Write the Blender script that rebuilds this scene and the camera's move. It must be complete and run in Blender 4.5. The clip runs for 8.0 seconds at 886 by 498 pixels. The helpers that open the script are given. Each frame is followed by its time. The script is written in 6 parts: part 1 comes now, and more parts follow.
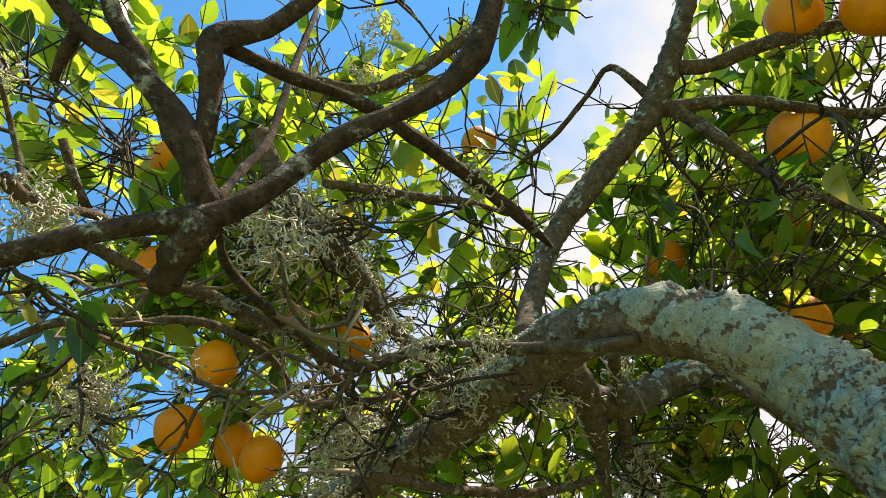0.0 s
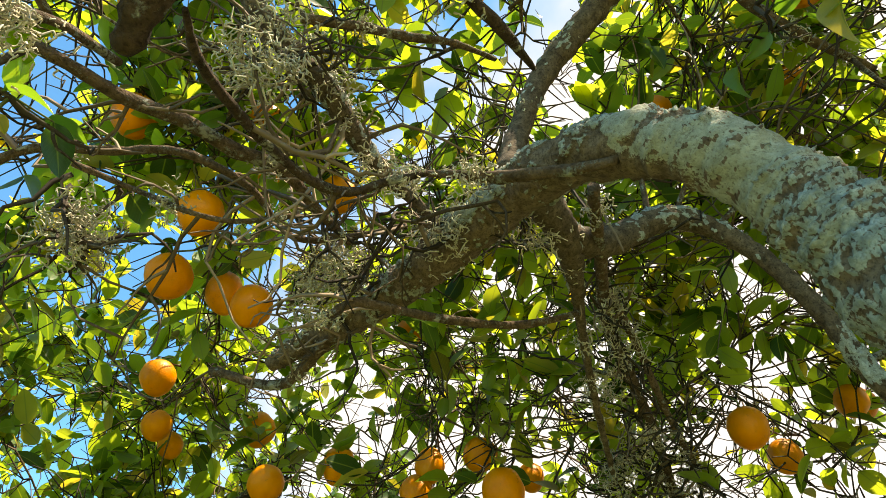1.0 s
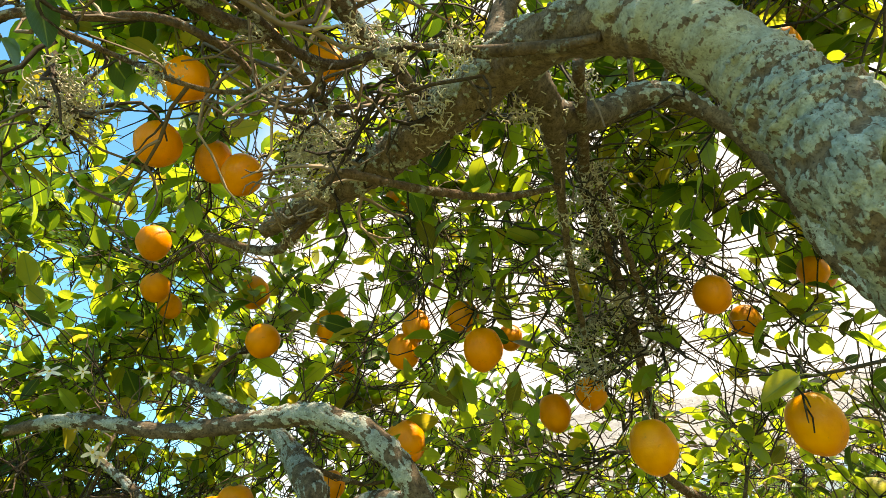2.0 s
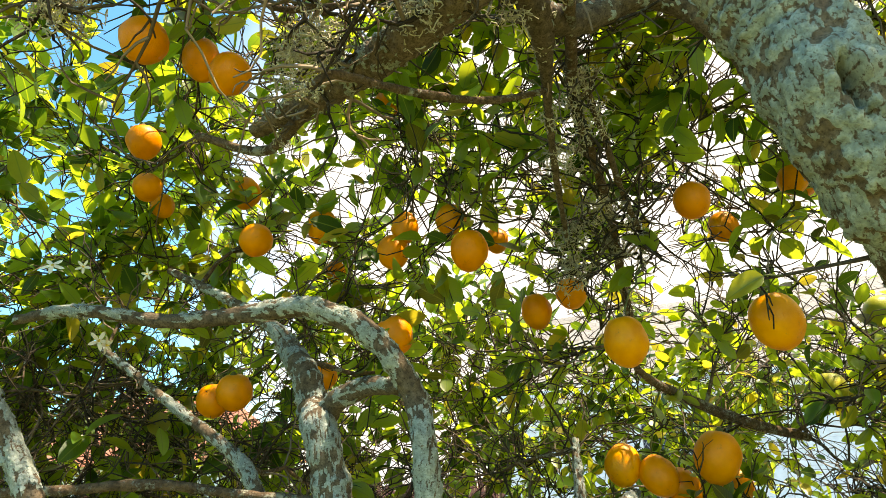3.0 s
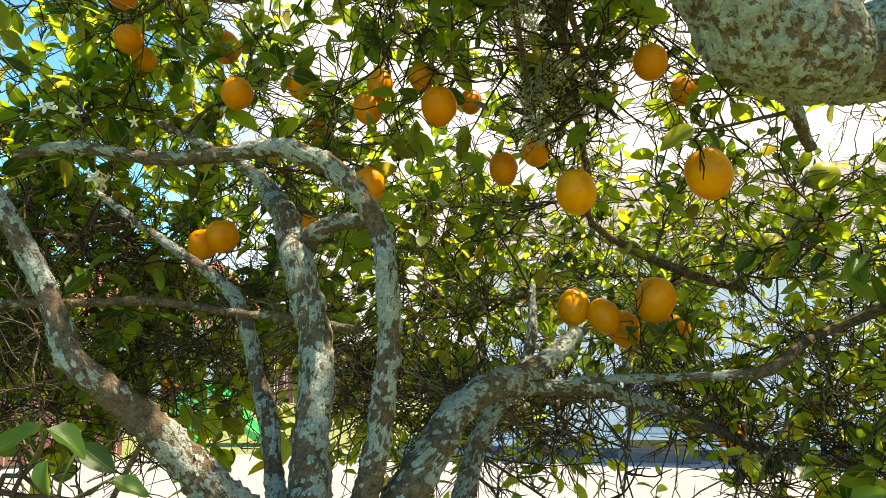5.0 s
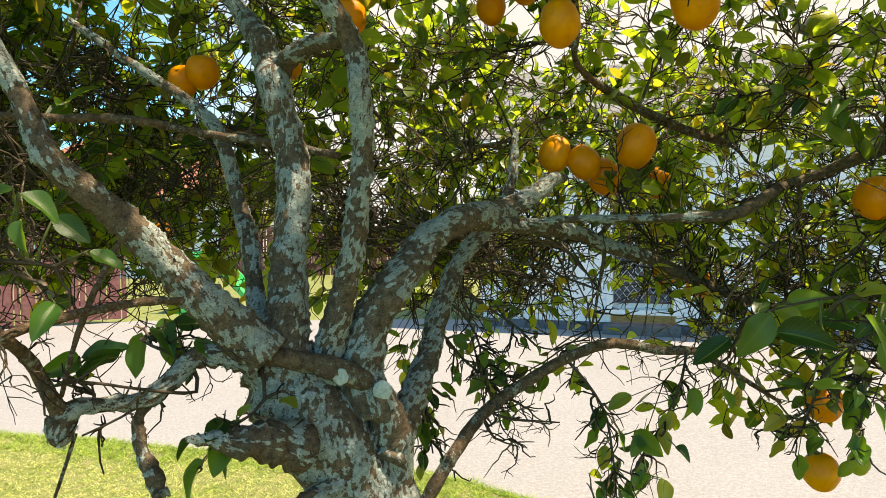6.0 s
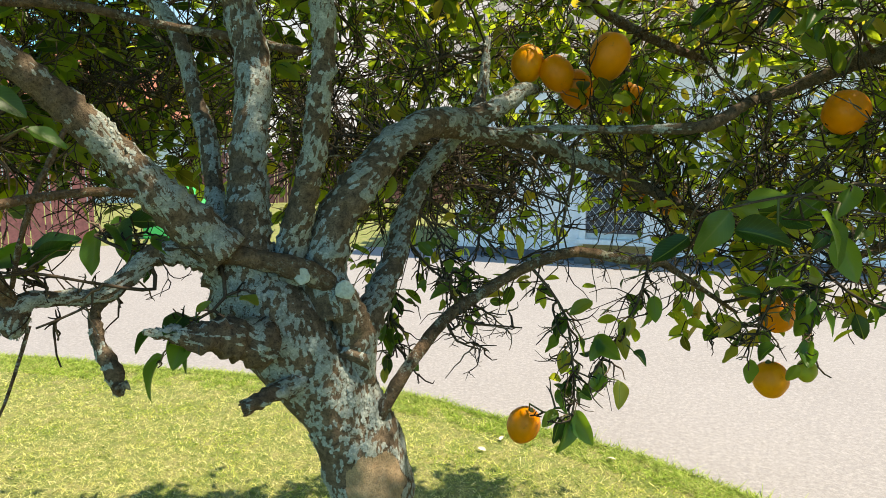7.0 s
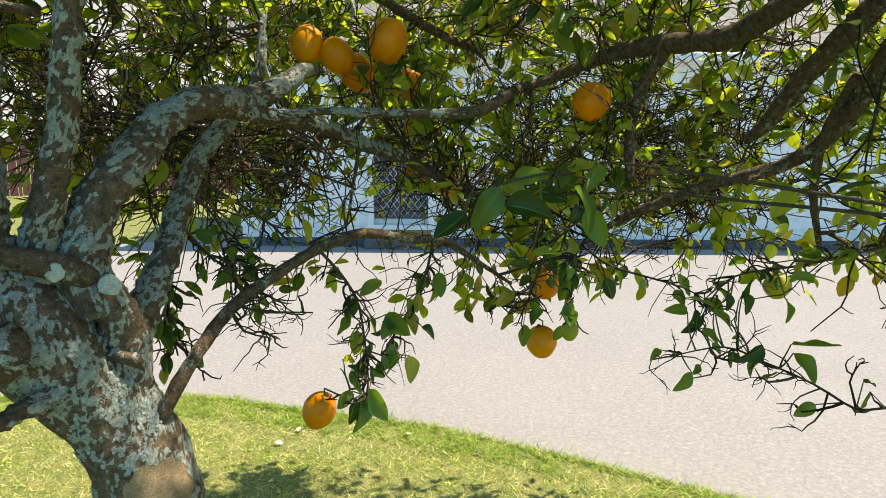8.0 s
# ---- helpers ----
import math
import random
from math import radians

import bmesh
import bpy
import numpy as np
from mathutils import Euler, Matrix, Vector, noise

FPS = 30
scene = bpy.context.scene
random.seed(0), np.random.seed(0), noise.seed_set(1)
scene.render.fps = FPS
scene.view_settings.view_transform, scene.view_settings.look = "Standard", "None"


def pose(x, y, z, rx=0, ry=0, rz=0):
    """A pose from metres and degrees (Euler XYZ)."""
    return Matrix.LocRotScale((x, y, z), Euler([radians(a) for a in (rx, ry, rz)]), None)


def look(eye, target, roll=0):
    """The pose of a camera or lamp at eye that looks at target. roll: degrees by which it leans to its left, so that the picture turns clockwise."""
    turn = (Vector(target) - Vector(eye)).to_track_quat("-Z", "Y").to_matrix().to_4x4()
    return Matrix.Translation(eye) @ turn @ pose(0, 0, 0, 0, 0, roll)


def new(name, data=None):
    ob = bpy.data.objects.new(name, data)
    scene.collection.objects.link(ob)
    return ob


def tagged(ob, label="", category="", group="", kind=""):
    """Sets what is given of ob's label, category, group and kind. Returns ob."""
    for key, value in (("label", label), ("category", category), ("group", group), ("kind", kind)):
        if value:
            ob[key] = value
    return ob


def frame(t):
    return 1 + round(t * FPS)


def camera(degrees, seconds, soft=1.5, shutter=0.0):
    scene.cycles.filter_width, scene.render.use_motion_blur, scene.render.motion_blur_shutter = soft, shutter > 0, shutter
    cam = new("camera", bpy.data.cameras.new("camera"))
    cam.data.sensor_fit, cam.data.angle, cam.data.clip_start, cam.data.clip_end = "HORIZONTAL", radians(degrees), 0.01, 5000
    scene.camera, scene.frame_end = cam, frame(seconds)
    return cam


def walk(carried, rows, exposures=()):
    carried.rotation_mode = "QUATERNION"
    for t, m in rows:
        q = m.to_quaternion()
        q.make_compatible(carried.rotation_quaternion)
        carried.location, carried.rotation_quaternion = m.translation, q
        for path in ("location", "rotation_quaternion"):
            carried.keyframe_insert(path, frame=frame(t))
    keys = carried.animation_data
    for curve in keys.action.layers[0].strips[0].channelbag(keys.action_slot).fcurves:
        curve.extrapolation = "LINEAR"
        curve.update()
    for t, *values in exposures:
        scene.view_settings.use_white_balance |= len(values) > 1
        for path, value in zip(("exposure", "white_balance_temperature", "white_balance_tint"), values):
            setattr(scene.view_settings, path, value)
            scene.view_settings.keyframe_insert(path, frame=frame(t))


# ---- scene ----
cam = camera(69.7, 8.0, soft=0.55)
PATH = [
    (0, (0.033, 0.047, 1.763), (0.112, 1.307, 3.314), -4.9),
    (0.5, (0.034, 0.067, 1.742), (0.125, 1.427, 3.206), -4.8),
    (1, (0.038, 0.080, 1.729), (0.138, 1.604, 3.019), -4.5),
    (1.5, (0.044, 0.077, 1.722), (0.156, 1.735, 2.834), -4.1),
    (2, (0.040, 0.054, 1.714), (0.162, 1.809, 2.667), -3.9),
    (2.2, (0.037, 0.048, 1.711), (0.170, 1.840, 2.591), -3.8),
    (3.3, (0.044, 0.017, 1.690), (0.191, 1.909, 2.320), -3.0),
    (3.5, (0.042, 0.008, 1.686), (0.193, 1.911, 2.282), -2.6),
    (4, (0.041, -0.011, 1.664), (0.208, 1.911, 2.194), -2.4),
    (4.2, (0.044, -0.018, 1.652), (0.219, 1.910, 2.156), -2.4),
    (5.3, (0.087, -0.062, 1.604), (0.241, 1.922, 1.807), -1.9),
    (5.5, (0.093, -0.061, 1.582), (0.250, 1.928, 1.712), -1.6),
    (6, (0.109, -0.071, 1.538), (0.267, 1.921, 1.473), -0.7),
    (6.5, (0.120, -0.077, 1.504), (0.288, 1.905, 1.294), -0.1),
    (7, (0.126, -0.065, 1.495), (0.358, 1.901, 1.214), 0.3),
    (7.5, (0.106, -0.051, 1.479), (0.580, 1.867, 1.170), 0.2),
    (8, (0.131, -0.064, 1.486), (0.985, 1.716, 1.171), 0.5),
]
walk(cam, [(t, look(eye, target, roll)) for t, eye, target, roll in PATH],
     exposures=[(0.0, 0.78, 7400, 12.2), (1.5, 1.24, 8900, 11.8), (3.5, 1.36, 8700, 11), (5.5, 0.97, 8700, 10.8), (6.5, 0.69, 8200, 10.6), (8.0, 0.60, 7900, 9.9)])

# ---- sky and sun ----
SUN_EL, SUN_AZ = radians(66), radians(105)   # height, and turn from straight ahead to the right
SUN_DIR = Vector((math.sin(SUN_AZ) * math.cos(SUN_EL), math.cos(SUN_AZ) * math.cos(SUN_EL), math.sin(SUN_EL)))

world = bpy.data.worlds.new("sky")
scene.world = world
world.use_nodes = True
wt = world.node_tree
wt.nodes.clear()


def node(tree, kind, **inputs):
    n = tree.nodes.new(kind)
    for k, v in inputs.items():
        n.inputs[k.replace("_", " ")].default_value = v
    return n


def ramp(tree, fac, stops):
    n = tree.nodes.new("ShaderNodeValToRGB")
    while len(n.color_ramp.elements) < len(stops):
        n.color_ramp.elements.new(0.5)
    for e, (p, c) in zip(n.color_ramp.elements, stops):
        e.position, e.color = p, (*c, 1) if len(c) == 3 else c
    tree.links.new(fac, n.inputs["Fac"])
    return n.outputs["Color"]


def grey(v):
    return (v, v, v)


sky = wt.nodes.new("ShaderNodeTexSky")
sky.sky_type, sky.sun_disc = "NISHITA", False
sky.sun_elevation, sky.sun_rotation = SUN_EL, SUN_AZ
sky.air_density, sky.dust_density, sky.ozone_density = 1.0, 0.0, 3.0
coord = wt.nodes.new("ShaderNodeTexCoord")
cloud = node(wt, "ShaderNodeTexNoise", Scale=1.7, Detail=6.0, Roughness=0.55)
wt.links.new(coord.outputs["Generated"], cloud.inputs["Vector"])
side = wt.nodes.new("ShaderNodeVectorMath")      # a bank of bright cloud on the sunny side
side.operation = "DOT_PRODUCT"
side.inputs[1].default_value = (1.0, 0.35, -0.2)
wt.links.new(coord.outputs["Generated"], side.inputs[0])
both = node(wt, "ShaderNodeMath")
both.operation = "MULTIPLY_ADD"
both.inputs[1].default_value = 0.85
wt.links.new(side.outputs["Value"], both.inputs[0])
wt.links.new(cloud.outputs["Fac"], both.inputs[2])
mask = ramp(wt, both.outputs[0], [(0.45, grey(0)), (0.70, grey(1))])
scaled = node(wt, "ShaderNodeVectorMath")
scaled.operation = "SCALE"
scaled.inputs["Scale"].default_value = 0.14
wt.links.new(sky.outputs["Color"], scaled.inputs[0])
blend = wt.nodes.new("ShaderNodeMix")
blend.data_type = "RGBA"
wt.links.new(mask, blend.inputs[0])
deep = wt.nodes.new("ShaderNodeMix")     # a clear, deep blue air
deep.data_type, deep.blend_type = "RGBA", "MULTIPLY"
deep.inputs[0].default_value = 1.0
deep.inputs[7].default_value = (0.54, 1.20, 1.42, 1)
wt.links.new(scaled.outputs["Vector"], deep.inputs[6])
wt.links.new(deep.outputs[2], blend.inputs[6])
blend.inputs[7].default_value = (0.52, 0.555, 0.61, 1)
back = node(wt, "ShaderNodeBackground", Strength=1.0)
wt.links.new(blend.outputs[2], back.inputs["Color"])
wo = wt.nodes.new("ShaderNodeOutputWorld")
wt.links.new(back.outputs[0], wo.inputs["Surface"])

sun = new("sun", bpy.data.lights.new("sun", "SUN"))
sun.data.energy, sun.data.angle, sun.data.color = 5.6, radians(0.55), (1.0, 0.94, 0.83)
sun.matrix_world = look(SUN_DIR * 30, (0, 0, 0))


# ---- materials ----
def material(name):
    m = bpy.data.materials.new(name)
    m.use_nodes = True
    t = m.node_tree
    p = t.nodes["Principled BSDF"]
    return m, t, p


def noise_of(t, scale, detail=4.0, rough=0.55, coords=None, kind="Object"):
    c = t.nodes.new("ShaderNodeTexCoord")
    n = node(t, "ShaderNodeTexNoise", Scale=scale, Detail=detail, Roughness=rough)
    t.links.new(coords or c.outputs[kind], n.inputs["Vector"])
    return n.outputs["Fac"]


def mixed(t, fac, a, b, mode="MIX"):
    n = t.nodes.new("ShaderNodeMix")
    n.data_type, n.blend_type = "RGBA", mode
    for sock, v in ((n.inputs[0], fac), (n.inputs[6], a), (n.inputs[7], b)):
        if isinstance(v, (int, float)):
            sock.default_value = v
        elif isinstance(v, tuple):
            sock.default_value = (*v, 1)
        else:
            t.links.new(v, sock)
    return n.outputs[2]


def bumped(t, p, height, strength=0.4, distance=0.004):
    b = node(t, "ShaderNodeBump", Strength=strength, Distance=distance)
    t.links.new(height, b.inputs["Height"])
    t.links.new(b.outputs["Normal"], p.inputs["Normal"])


def simple(name, color, rough=0.6, scale=20, vary=0.25, metal=0.0, bump=0.15, dist=0.003):
    m, t, p = material(name)
    n1, n2 = noise_of(t, scale), noise_of(t, scale * 0.13)
    lo = tuple(c * (1 - vary) for c in color)
    hi = tuple(min(1, c * (1 + vary)) for c in color)
    c = mixed(t, ramp(t, n1, [(0.35, grey(0)), (0.65, grey(1))]), lo, hi)
    c = mixed(t, ramp(t, n2, [(0.4, grey(0)), (0.7, grey(0.5))]), c, tuple(x * (1 - 1.3 * vary) for x in color))
    t.links.new(c, p.inputs["Base Color"])
    p.inputs["Roughness"].default_value, p.inputs["Metallic"].default_value = rough, metal
    bumped(t, p, n1, bump, dist)
    return m


def bark_material(name, lichen, dark=(0.095, 0.062, 0.039), light=(0.29, 0.20, 0.128)):
    m, t, p = material(name)
    fine = noise_of(t, 330, 6, 0.65)
    mid = noise_of(t, 95, 5, 0.65)
    big = noise_of(t, 26, 5, 0.62)
    base = mixed(t, ramp(t, mid, [(0.32, grey(0)), (0.68, grey(1))]), dark, light)
    base = mixed(t, ramp(t, fine, [(0.30, grey(0)), (0.48, grey(1))]), tuple(c * 0.6 for c in dark), base)
    crust = mixed(t, ramp(t, fine, [(0.36, grey(0)), (0.62, grey(1))]), (0.20, 0.245, 0.25), (0.47, 0.54, 0.545))
    moss = mixed(t, ramp(t, big, [(0.42, grey(0)), (0.6, grey(1))]), crust, (0.33, 0.325, 0.26))
    add = node(t, "ShaderNodeMath")
    add.operation = "MULTIPLY_ADD"
    add.inputs[1].default_value = 0.9
    t.links.new(mid, add.inputs[0])
    t.links.new(big, add.inputs[2])
    fray = node(t, "ShaderNodeMath")
    fray.operation = "MULTIPLY_ADD"
    fray.inputs[1].default_value = 0.6
    t.links.new(fine, fray.inputs[0])
    t.links.new(add.outputs[0], fray.inputs[2])
    half = node(t, "ShaderNodeMath")
    half.operation = "DIVIDE"
    half.inputs[1].default_value = 1.5
    t.links.new(fray.outputs[0], half.inputs[0])
    where = ramp(t, half.outputs[0], [((lichen + 0.19) / 1.5, grey(0)), ((lichen + 0.31) / 1.5, grey(1))])
    col = mixed(t, where, base, moss)
    t.links.new(col, p.inputs["Base Color"])
    p.inputs["Roughness"].default_value = 0.92
    p.inputs["Specular IOR Level"].default_value = 0.15
    total = node(t, "ShaderNodeMath")
    total.operation = "MULTIPLY_ADD"
    total.inputs[1].default_value = 0.8
    t.links.new(where, total.inputs[0])
    rough = node(t, "ShaderNodeMath")
    rough.operation = "MULTIPLY_ADD"
    rough.inputs[1].default_value = 1.3
    t.links.new(mid, rough.inputs[0])
    t.links.new(fine, rough.inputs[2])
    t.links.new(rough.outputs[0], total.inputs[2])
    bumped(t, p, total.outputs[0], 0.9, 0.004)
    return m


def crusted_bark(name, dark, light, tint=(1.0, 1.0, 1.0), pale_or_worn=((0.26, 0.18, 0.11), (0.38, 0.28, 0.175))):
    """Bark whose lichen colonies follow the relief of the wood: point attributes "lichen" and "film"."""
    m, t, p = material(name)
    fine, mid, big = noise_of(t, 420, 6, 0.7), noise_of(t, 110, 5, 0.65), noise_of(t, 30, 5, 0.62)
    base = mixed(t, ramp(t, mid, [(0.32, grey(0)), (0.68, grey(1))]), dark, light)
    base = mixed(t, ramp(t, fine, [(0.32, grey(0)), (0.50, grey(1))]), tuple(c * 0.55 for c in dark), base)
    crust = ramp(t, mid, [(0.32, (0.155, 0.185, 0.178)), (0.5, (0.28, 0.33, 0.318)), (0.68, (0.45, 0.50, 0.48))])
    crust = mixed(t, ramp(t, big, [(0.45, grey(0)), (0.65, grey(0.55))]), crust, (0.33, 0.335, 0.265))
    crust = mixed(t, ramp(t, fine, [(0.36, grey(0.75)), (0.50, grey(0))]), crust, (0.13, 0.135, 0.115))
    crust = mixed(t, 1.0, crust, tint, "MULTIPLY")
    # on the trunk this film is the bald patch, with sunlight in its tan
    film = mixed(t, ramp(t, mid, [(0.35, grey(0)), (0.65, grey(1))]), pale_or_worn[0], pale_or_worn[1])
    film = mixed(t, ramp(t, fine, [(0.36, grey(0.8)), (0.50, grey(0))]), film, (0.15, 0.135, 0.095))
    spread = []
    for attribute, wobble in (("lichen", 1.1), ("film", 1.6)):
        a = t.nodes.new("ShaderNodeAttribute")
        a.attribute_name = attribute
        fray = node(t, "ShaderNodeMath")
        fray.operation = "MULTIPLY_ADD"
        fray.inputs[1].default_value = wobble
        t.links.new(fine, fray.inputs[0])
        t.links.new(a.outputs["Fac"], fray.inputs[2])
        level = node(t, "ShaderNodeMath")
        level.operation = "SUBTRACT"
        level.inputs[1].default_value = 0.5 * wobble
        t.links.new(fray.outputs[0], level.inputs[0])
        spread.append(ramp(t, level.outputs[0], [(0.40, grey(0)), (0.50, grey(1))]))
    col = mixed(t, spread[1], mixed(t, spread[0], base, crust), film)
    t.links.new(col, p.inputs["Base Color"])
    p.inputs["Roughness"].default_value = 0.93
    p.inputs["Specular IOR Level"].default_value = 0.12
    rough = node(t, "ShaderNodeMath")
    rough.operation = "MULTIPLY_ADD"
    rough.inputs[1].default_value = 1.2
    t.links.new(mid, rough.inputs[0])
    t.links.new(fine, rough.inputs[2])
    bumped(t, p, rough.outputs[0], 0.8, 0.0025)
    return m


BARK_GREY = crusted_bark("lichened_bark", (0.056, 0.041, 0.029), (0.195, 0.148, 0.103))
BARK_ARCH = crusted_bark("arching_limb_bark", (0.085, 0.060, 0.040), (0.25, 0.185, 0.125), (1.02, 0.98, 0.88), ((0.24, 0.245, 0.18), (0.385, 0.40, 0.32)))
BARK_PALE = crusted_bark("pale_lichened_bark", (0.062, 0.046, 0.032), (0.215, 0.163, 0.114))
BARK_DARK = bark_material("brown_bark", 1.12, (0.06, 0.04, 0.026), (0.23, 0.155, 0.098))
BARK_BARE = bark_material("smooth_brown_bark", 1.13, (0.07, 0.046, 0.029), (0.21, 0.146, 0.093))
# Brown bark darkened for branches against the sky; their shade is in the colour.
BARK_SILHOUETTE = bark_material("silhouette_bark", 1.17, (0.032, 0.021, 0.014), (0.125, 0.083, 0.055))


def twig_material(name, tones):
    m, t, p = material(name)
    geo = t.nodes.new("ShaderNodeNewGeometry")
    c = ramp(t, geo.outputs["Random Per Island"], [(q, tuple(v * c for c in (1.0, 0.74, 0.53))) for q, v in tones])
    c = mixed(t, ramp(t, noise_of(t, 160, 4, 0.7), [(0.55, grey(0)), (0.70, grey(0.5))]), c, (0.20, 0.20, 0.165))
    t.links.new(c, p.inputs["Base Color"])
    p.inputs["Roughness"].default_value = 0.85
    p.inputs["Specular IOR Level"].default_value = 0.2
    return m


TWIG = twig_material("twig_bark", ((0.0, 0.018), (0.5, 0.05), (0.82, 0.11), (1.0, 0.23)))
# Dead wood; the sun on these twigs is partly put into the paler tones.
DEAD_SUNLIT = twig_material("dead_sunlit_twig_wood", ((0.0, 0.09), (0.5, 0.19), (1.0, 0.36)))
TWIG_GREEN = simple("green_twig", (0.10, 0.12, 0.035), 0.7, 90, 0.4)
LICHEN = simple("beard_lichen", (0.52, 0.48, 0.35), 0.95, 150, 0.3)
PATCH = simple("crust_lichen", (0.40, 0.46, 0.44), 0.95, 220, 0.22, bump=0.8)


def flake_material():
    m, t, p = material("leafy_lichen_flake")
    geo = t.nodes.new("ShaderNodeNewGeometry")
    c = ramp(t, geo.outputs["Random Per Island"], [(0.0, (0.26, 0.30, 0.29)), (0.5, (0.34, 0.39, 0.38)), (1.0, (0.44, 0.49, 0.475))])
    c = mixed(t, ramp(t, noise_of(t, 420, 4, 0.7), [(0.35, grey(0.5)), (0.6, grey(0))]), c, (0.20, 0.20, 0.16))
    t.links.new(c, p.inputs["Base Color"])
    p.inputs["Roughness"].default_value = 0.95
    p.inputs["Specular IOR Level"].default_value = 0.1
    return m


FLAKE = flake_material()


def leaf_material(name, face, through_colour, share=0.5, single=False):
    m, t, p = material(name)
    geo = t.nodes.new("ShaderNodeNewGeometry")
    info = t.nodes.new("ShaderNodeObjectInfo")
    rnd = info.outputs["Random"] if single else geo.outputs["Random Per Island"]
    uv = t.nodes.new("ShaderNodeUVMap")
    sep = t.nodes.new("ShaderNodeSeparateXYZ")
    t.links.new(uv.outputs["UV"], sep.inputs[0])
    rib = node(t, "ShaderNodeMath")
    rib.operation = "ABSOLUTE"
    t.links.new(sep.outputs["X"], rib.inputs[0])
    vein = ramp(t, rib.outputs[0], [(0.0, grey(1)), (0.09, grey(0))])
    blot = noise_of(t, 60, 3)
    tone = ramp(t, rnd, [(0.0, tuple(c * 0.5 for c in face)), (0.55, face), (0.9, tuple(c * 1.4 for c in face)), (1.0, (0.20, 0.21, 0.03))])
    tone = mixed(t, ramp(t, blot, [(0.35, grey(0)), (0.75, grey(0.55))]), tone, tuple(c * 0.7 for c in face))
    ribs = node(t, "ShaderNodeMath")
    ribs.operation = "MULTIPLY_ADD"
    ribs.inputs[1].default_value = -0.30
    t.links.new(rib.outputs[0], ribs.inputs[0])
    t.links.new(sep.outputs["Y"], ribs.inputs[2])
    wave = node(t, "ShaderNodeMath")
    wave.operation = "SINE"
    times = node(t, "ShaderNodeMath")
    times.operation = "MULTIPLY"
    times.inputs[1].default_value = 62.0
    t.links.new(ribs.outputs[0], times.inputs[0])
    t.links.new(times.outputs[0], wave.inputs[0])
    side_vein = ramp(t, wave.outputs[0], [(0.80, grey(0)), (1.0, grey(0.5))])
    tone = mixed(t, side_vein, tone, tuple(c * 1.6 for c in face))
    tone = mixed(t, vein, tone, (0.16, 0.22, 0.05))
    tone = mixed(t, ramp(t, noise_of(t, 140, 4, 0.7), [(0.66, grey(0)), (0.72, grey(0.8))]), tone, (0.11, 0.075, 0.03))
    t.links.new(tone, p.inputs["Base Color"])
    p.inputs["Roughness"].default_value = 0.34
    p.inputs["Specular IOR Level"].default_value = 0.45
    tr = t.nodes.new("ShaderNodeBsdfTranslucent")
    glow = ramp(t, rnd, [(0.0, tuple(c * k for c, k in zip(through_colour, (0.07, 0.12, 0.2)))), (0.20, tuple(c * k for c, k in zip(through_colour, (0.26, 0.36, 0.4)))), (0.42, tuple(c * k for c, k in zip(through_colour, (0.80, 0.85, 0.8)))), (0.85, through_colour), (1.0, (0.80, 0.66, 0.06))])
    glow = mixed(t, vein, glow, tuple(c * 0.55 for c in through_colour))
    t.links.new(glow, tr.inputs["Color"])
    mx = t.nodes.new("ShaderNodeMixShader")
    mx.inputs[0].default_value = share
    t.links.new(p.outputs[0], mx.inputs[1])
    t.links.new(tr.outputs[0], mx.inputs[2])
    t.links.new(mx.outputs[0], t.nodes["Material Output"].inputs["Surface"])
    bumped(t, p, blot, 0.2, 0.002)
    return m


LEAF = leaf_material("lemon_leaf", (0.031, 0.102, 0.015), (0.68, 0.86, 0.05), 0.5)
LEAF_FRESH = leaf_material("fresh_green_leaf", (0.030, 0.092, 0.018), (0.33, 0.58, 0.035), 0.42, True)
LEAF_OLD = leaf_material("yellowing_leaf", (0.22, 0.19, 0.02), (0.80, 0.62, 0.05), 0.5)


def rind_material(name, a, b):
    m, t, p = material(name)
    pores = node(t, "ShaderNodeTexVoronoi", Scale=30.0)
    c = t.nodes.new("ShaderNodeTexCoord")
    t.links.new(c.outputs["Object"], pores.inputs["Vector"])
    info = t.nodes.new("ShaderNodeObjectInfo")
    col = mixed(t, info.outputs["Random"], a, b)
    spots = ramp(t, noise_of(t, 5, 9, 0.75), [(0.60, grey(0)), (0.72, grey(0.75))])
    col = mixed(t, ramp(t, noise_of(t, 2.2, 4), [(0.35, grey(0)), (0.7, grey(0.8))]), col, tuple(x * 0.78 for x in a))
    col = mixed(t, spots, col, (0.22, 0.10, 0.02))
    t.links.new(col, p.inputs["Base Color"])
    p.inputs["Roughness"].default_value = 0.42
    p.inputs["Specular IOR Level"].default_value = 0.3
    p.inputs["Subsurface Weight"].default_value = 0.1
    p.inputs["Subsurface Radius"].default_value = (0.02, 0.008, 0.002)
    p.inputs["Subsurface Scale"].default_value = 0.5
    bumped(t, p, pores.outputs["Distance"], 0.25, 0.0012)
    return m


RIND = rind_material("lemon_rind", (0.86, 0.255, 0.002), (0.90, 0.34, 0.004))
GREEN = rind_material("green_rind", (0.34, 0.36, 0.03), (0.42, 0.40, 0.03))
CALYX = simple("calyx", (0.09, 0.10, 0.03), 0.8, 60)


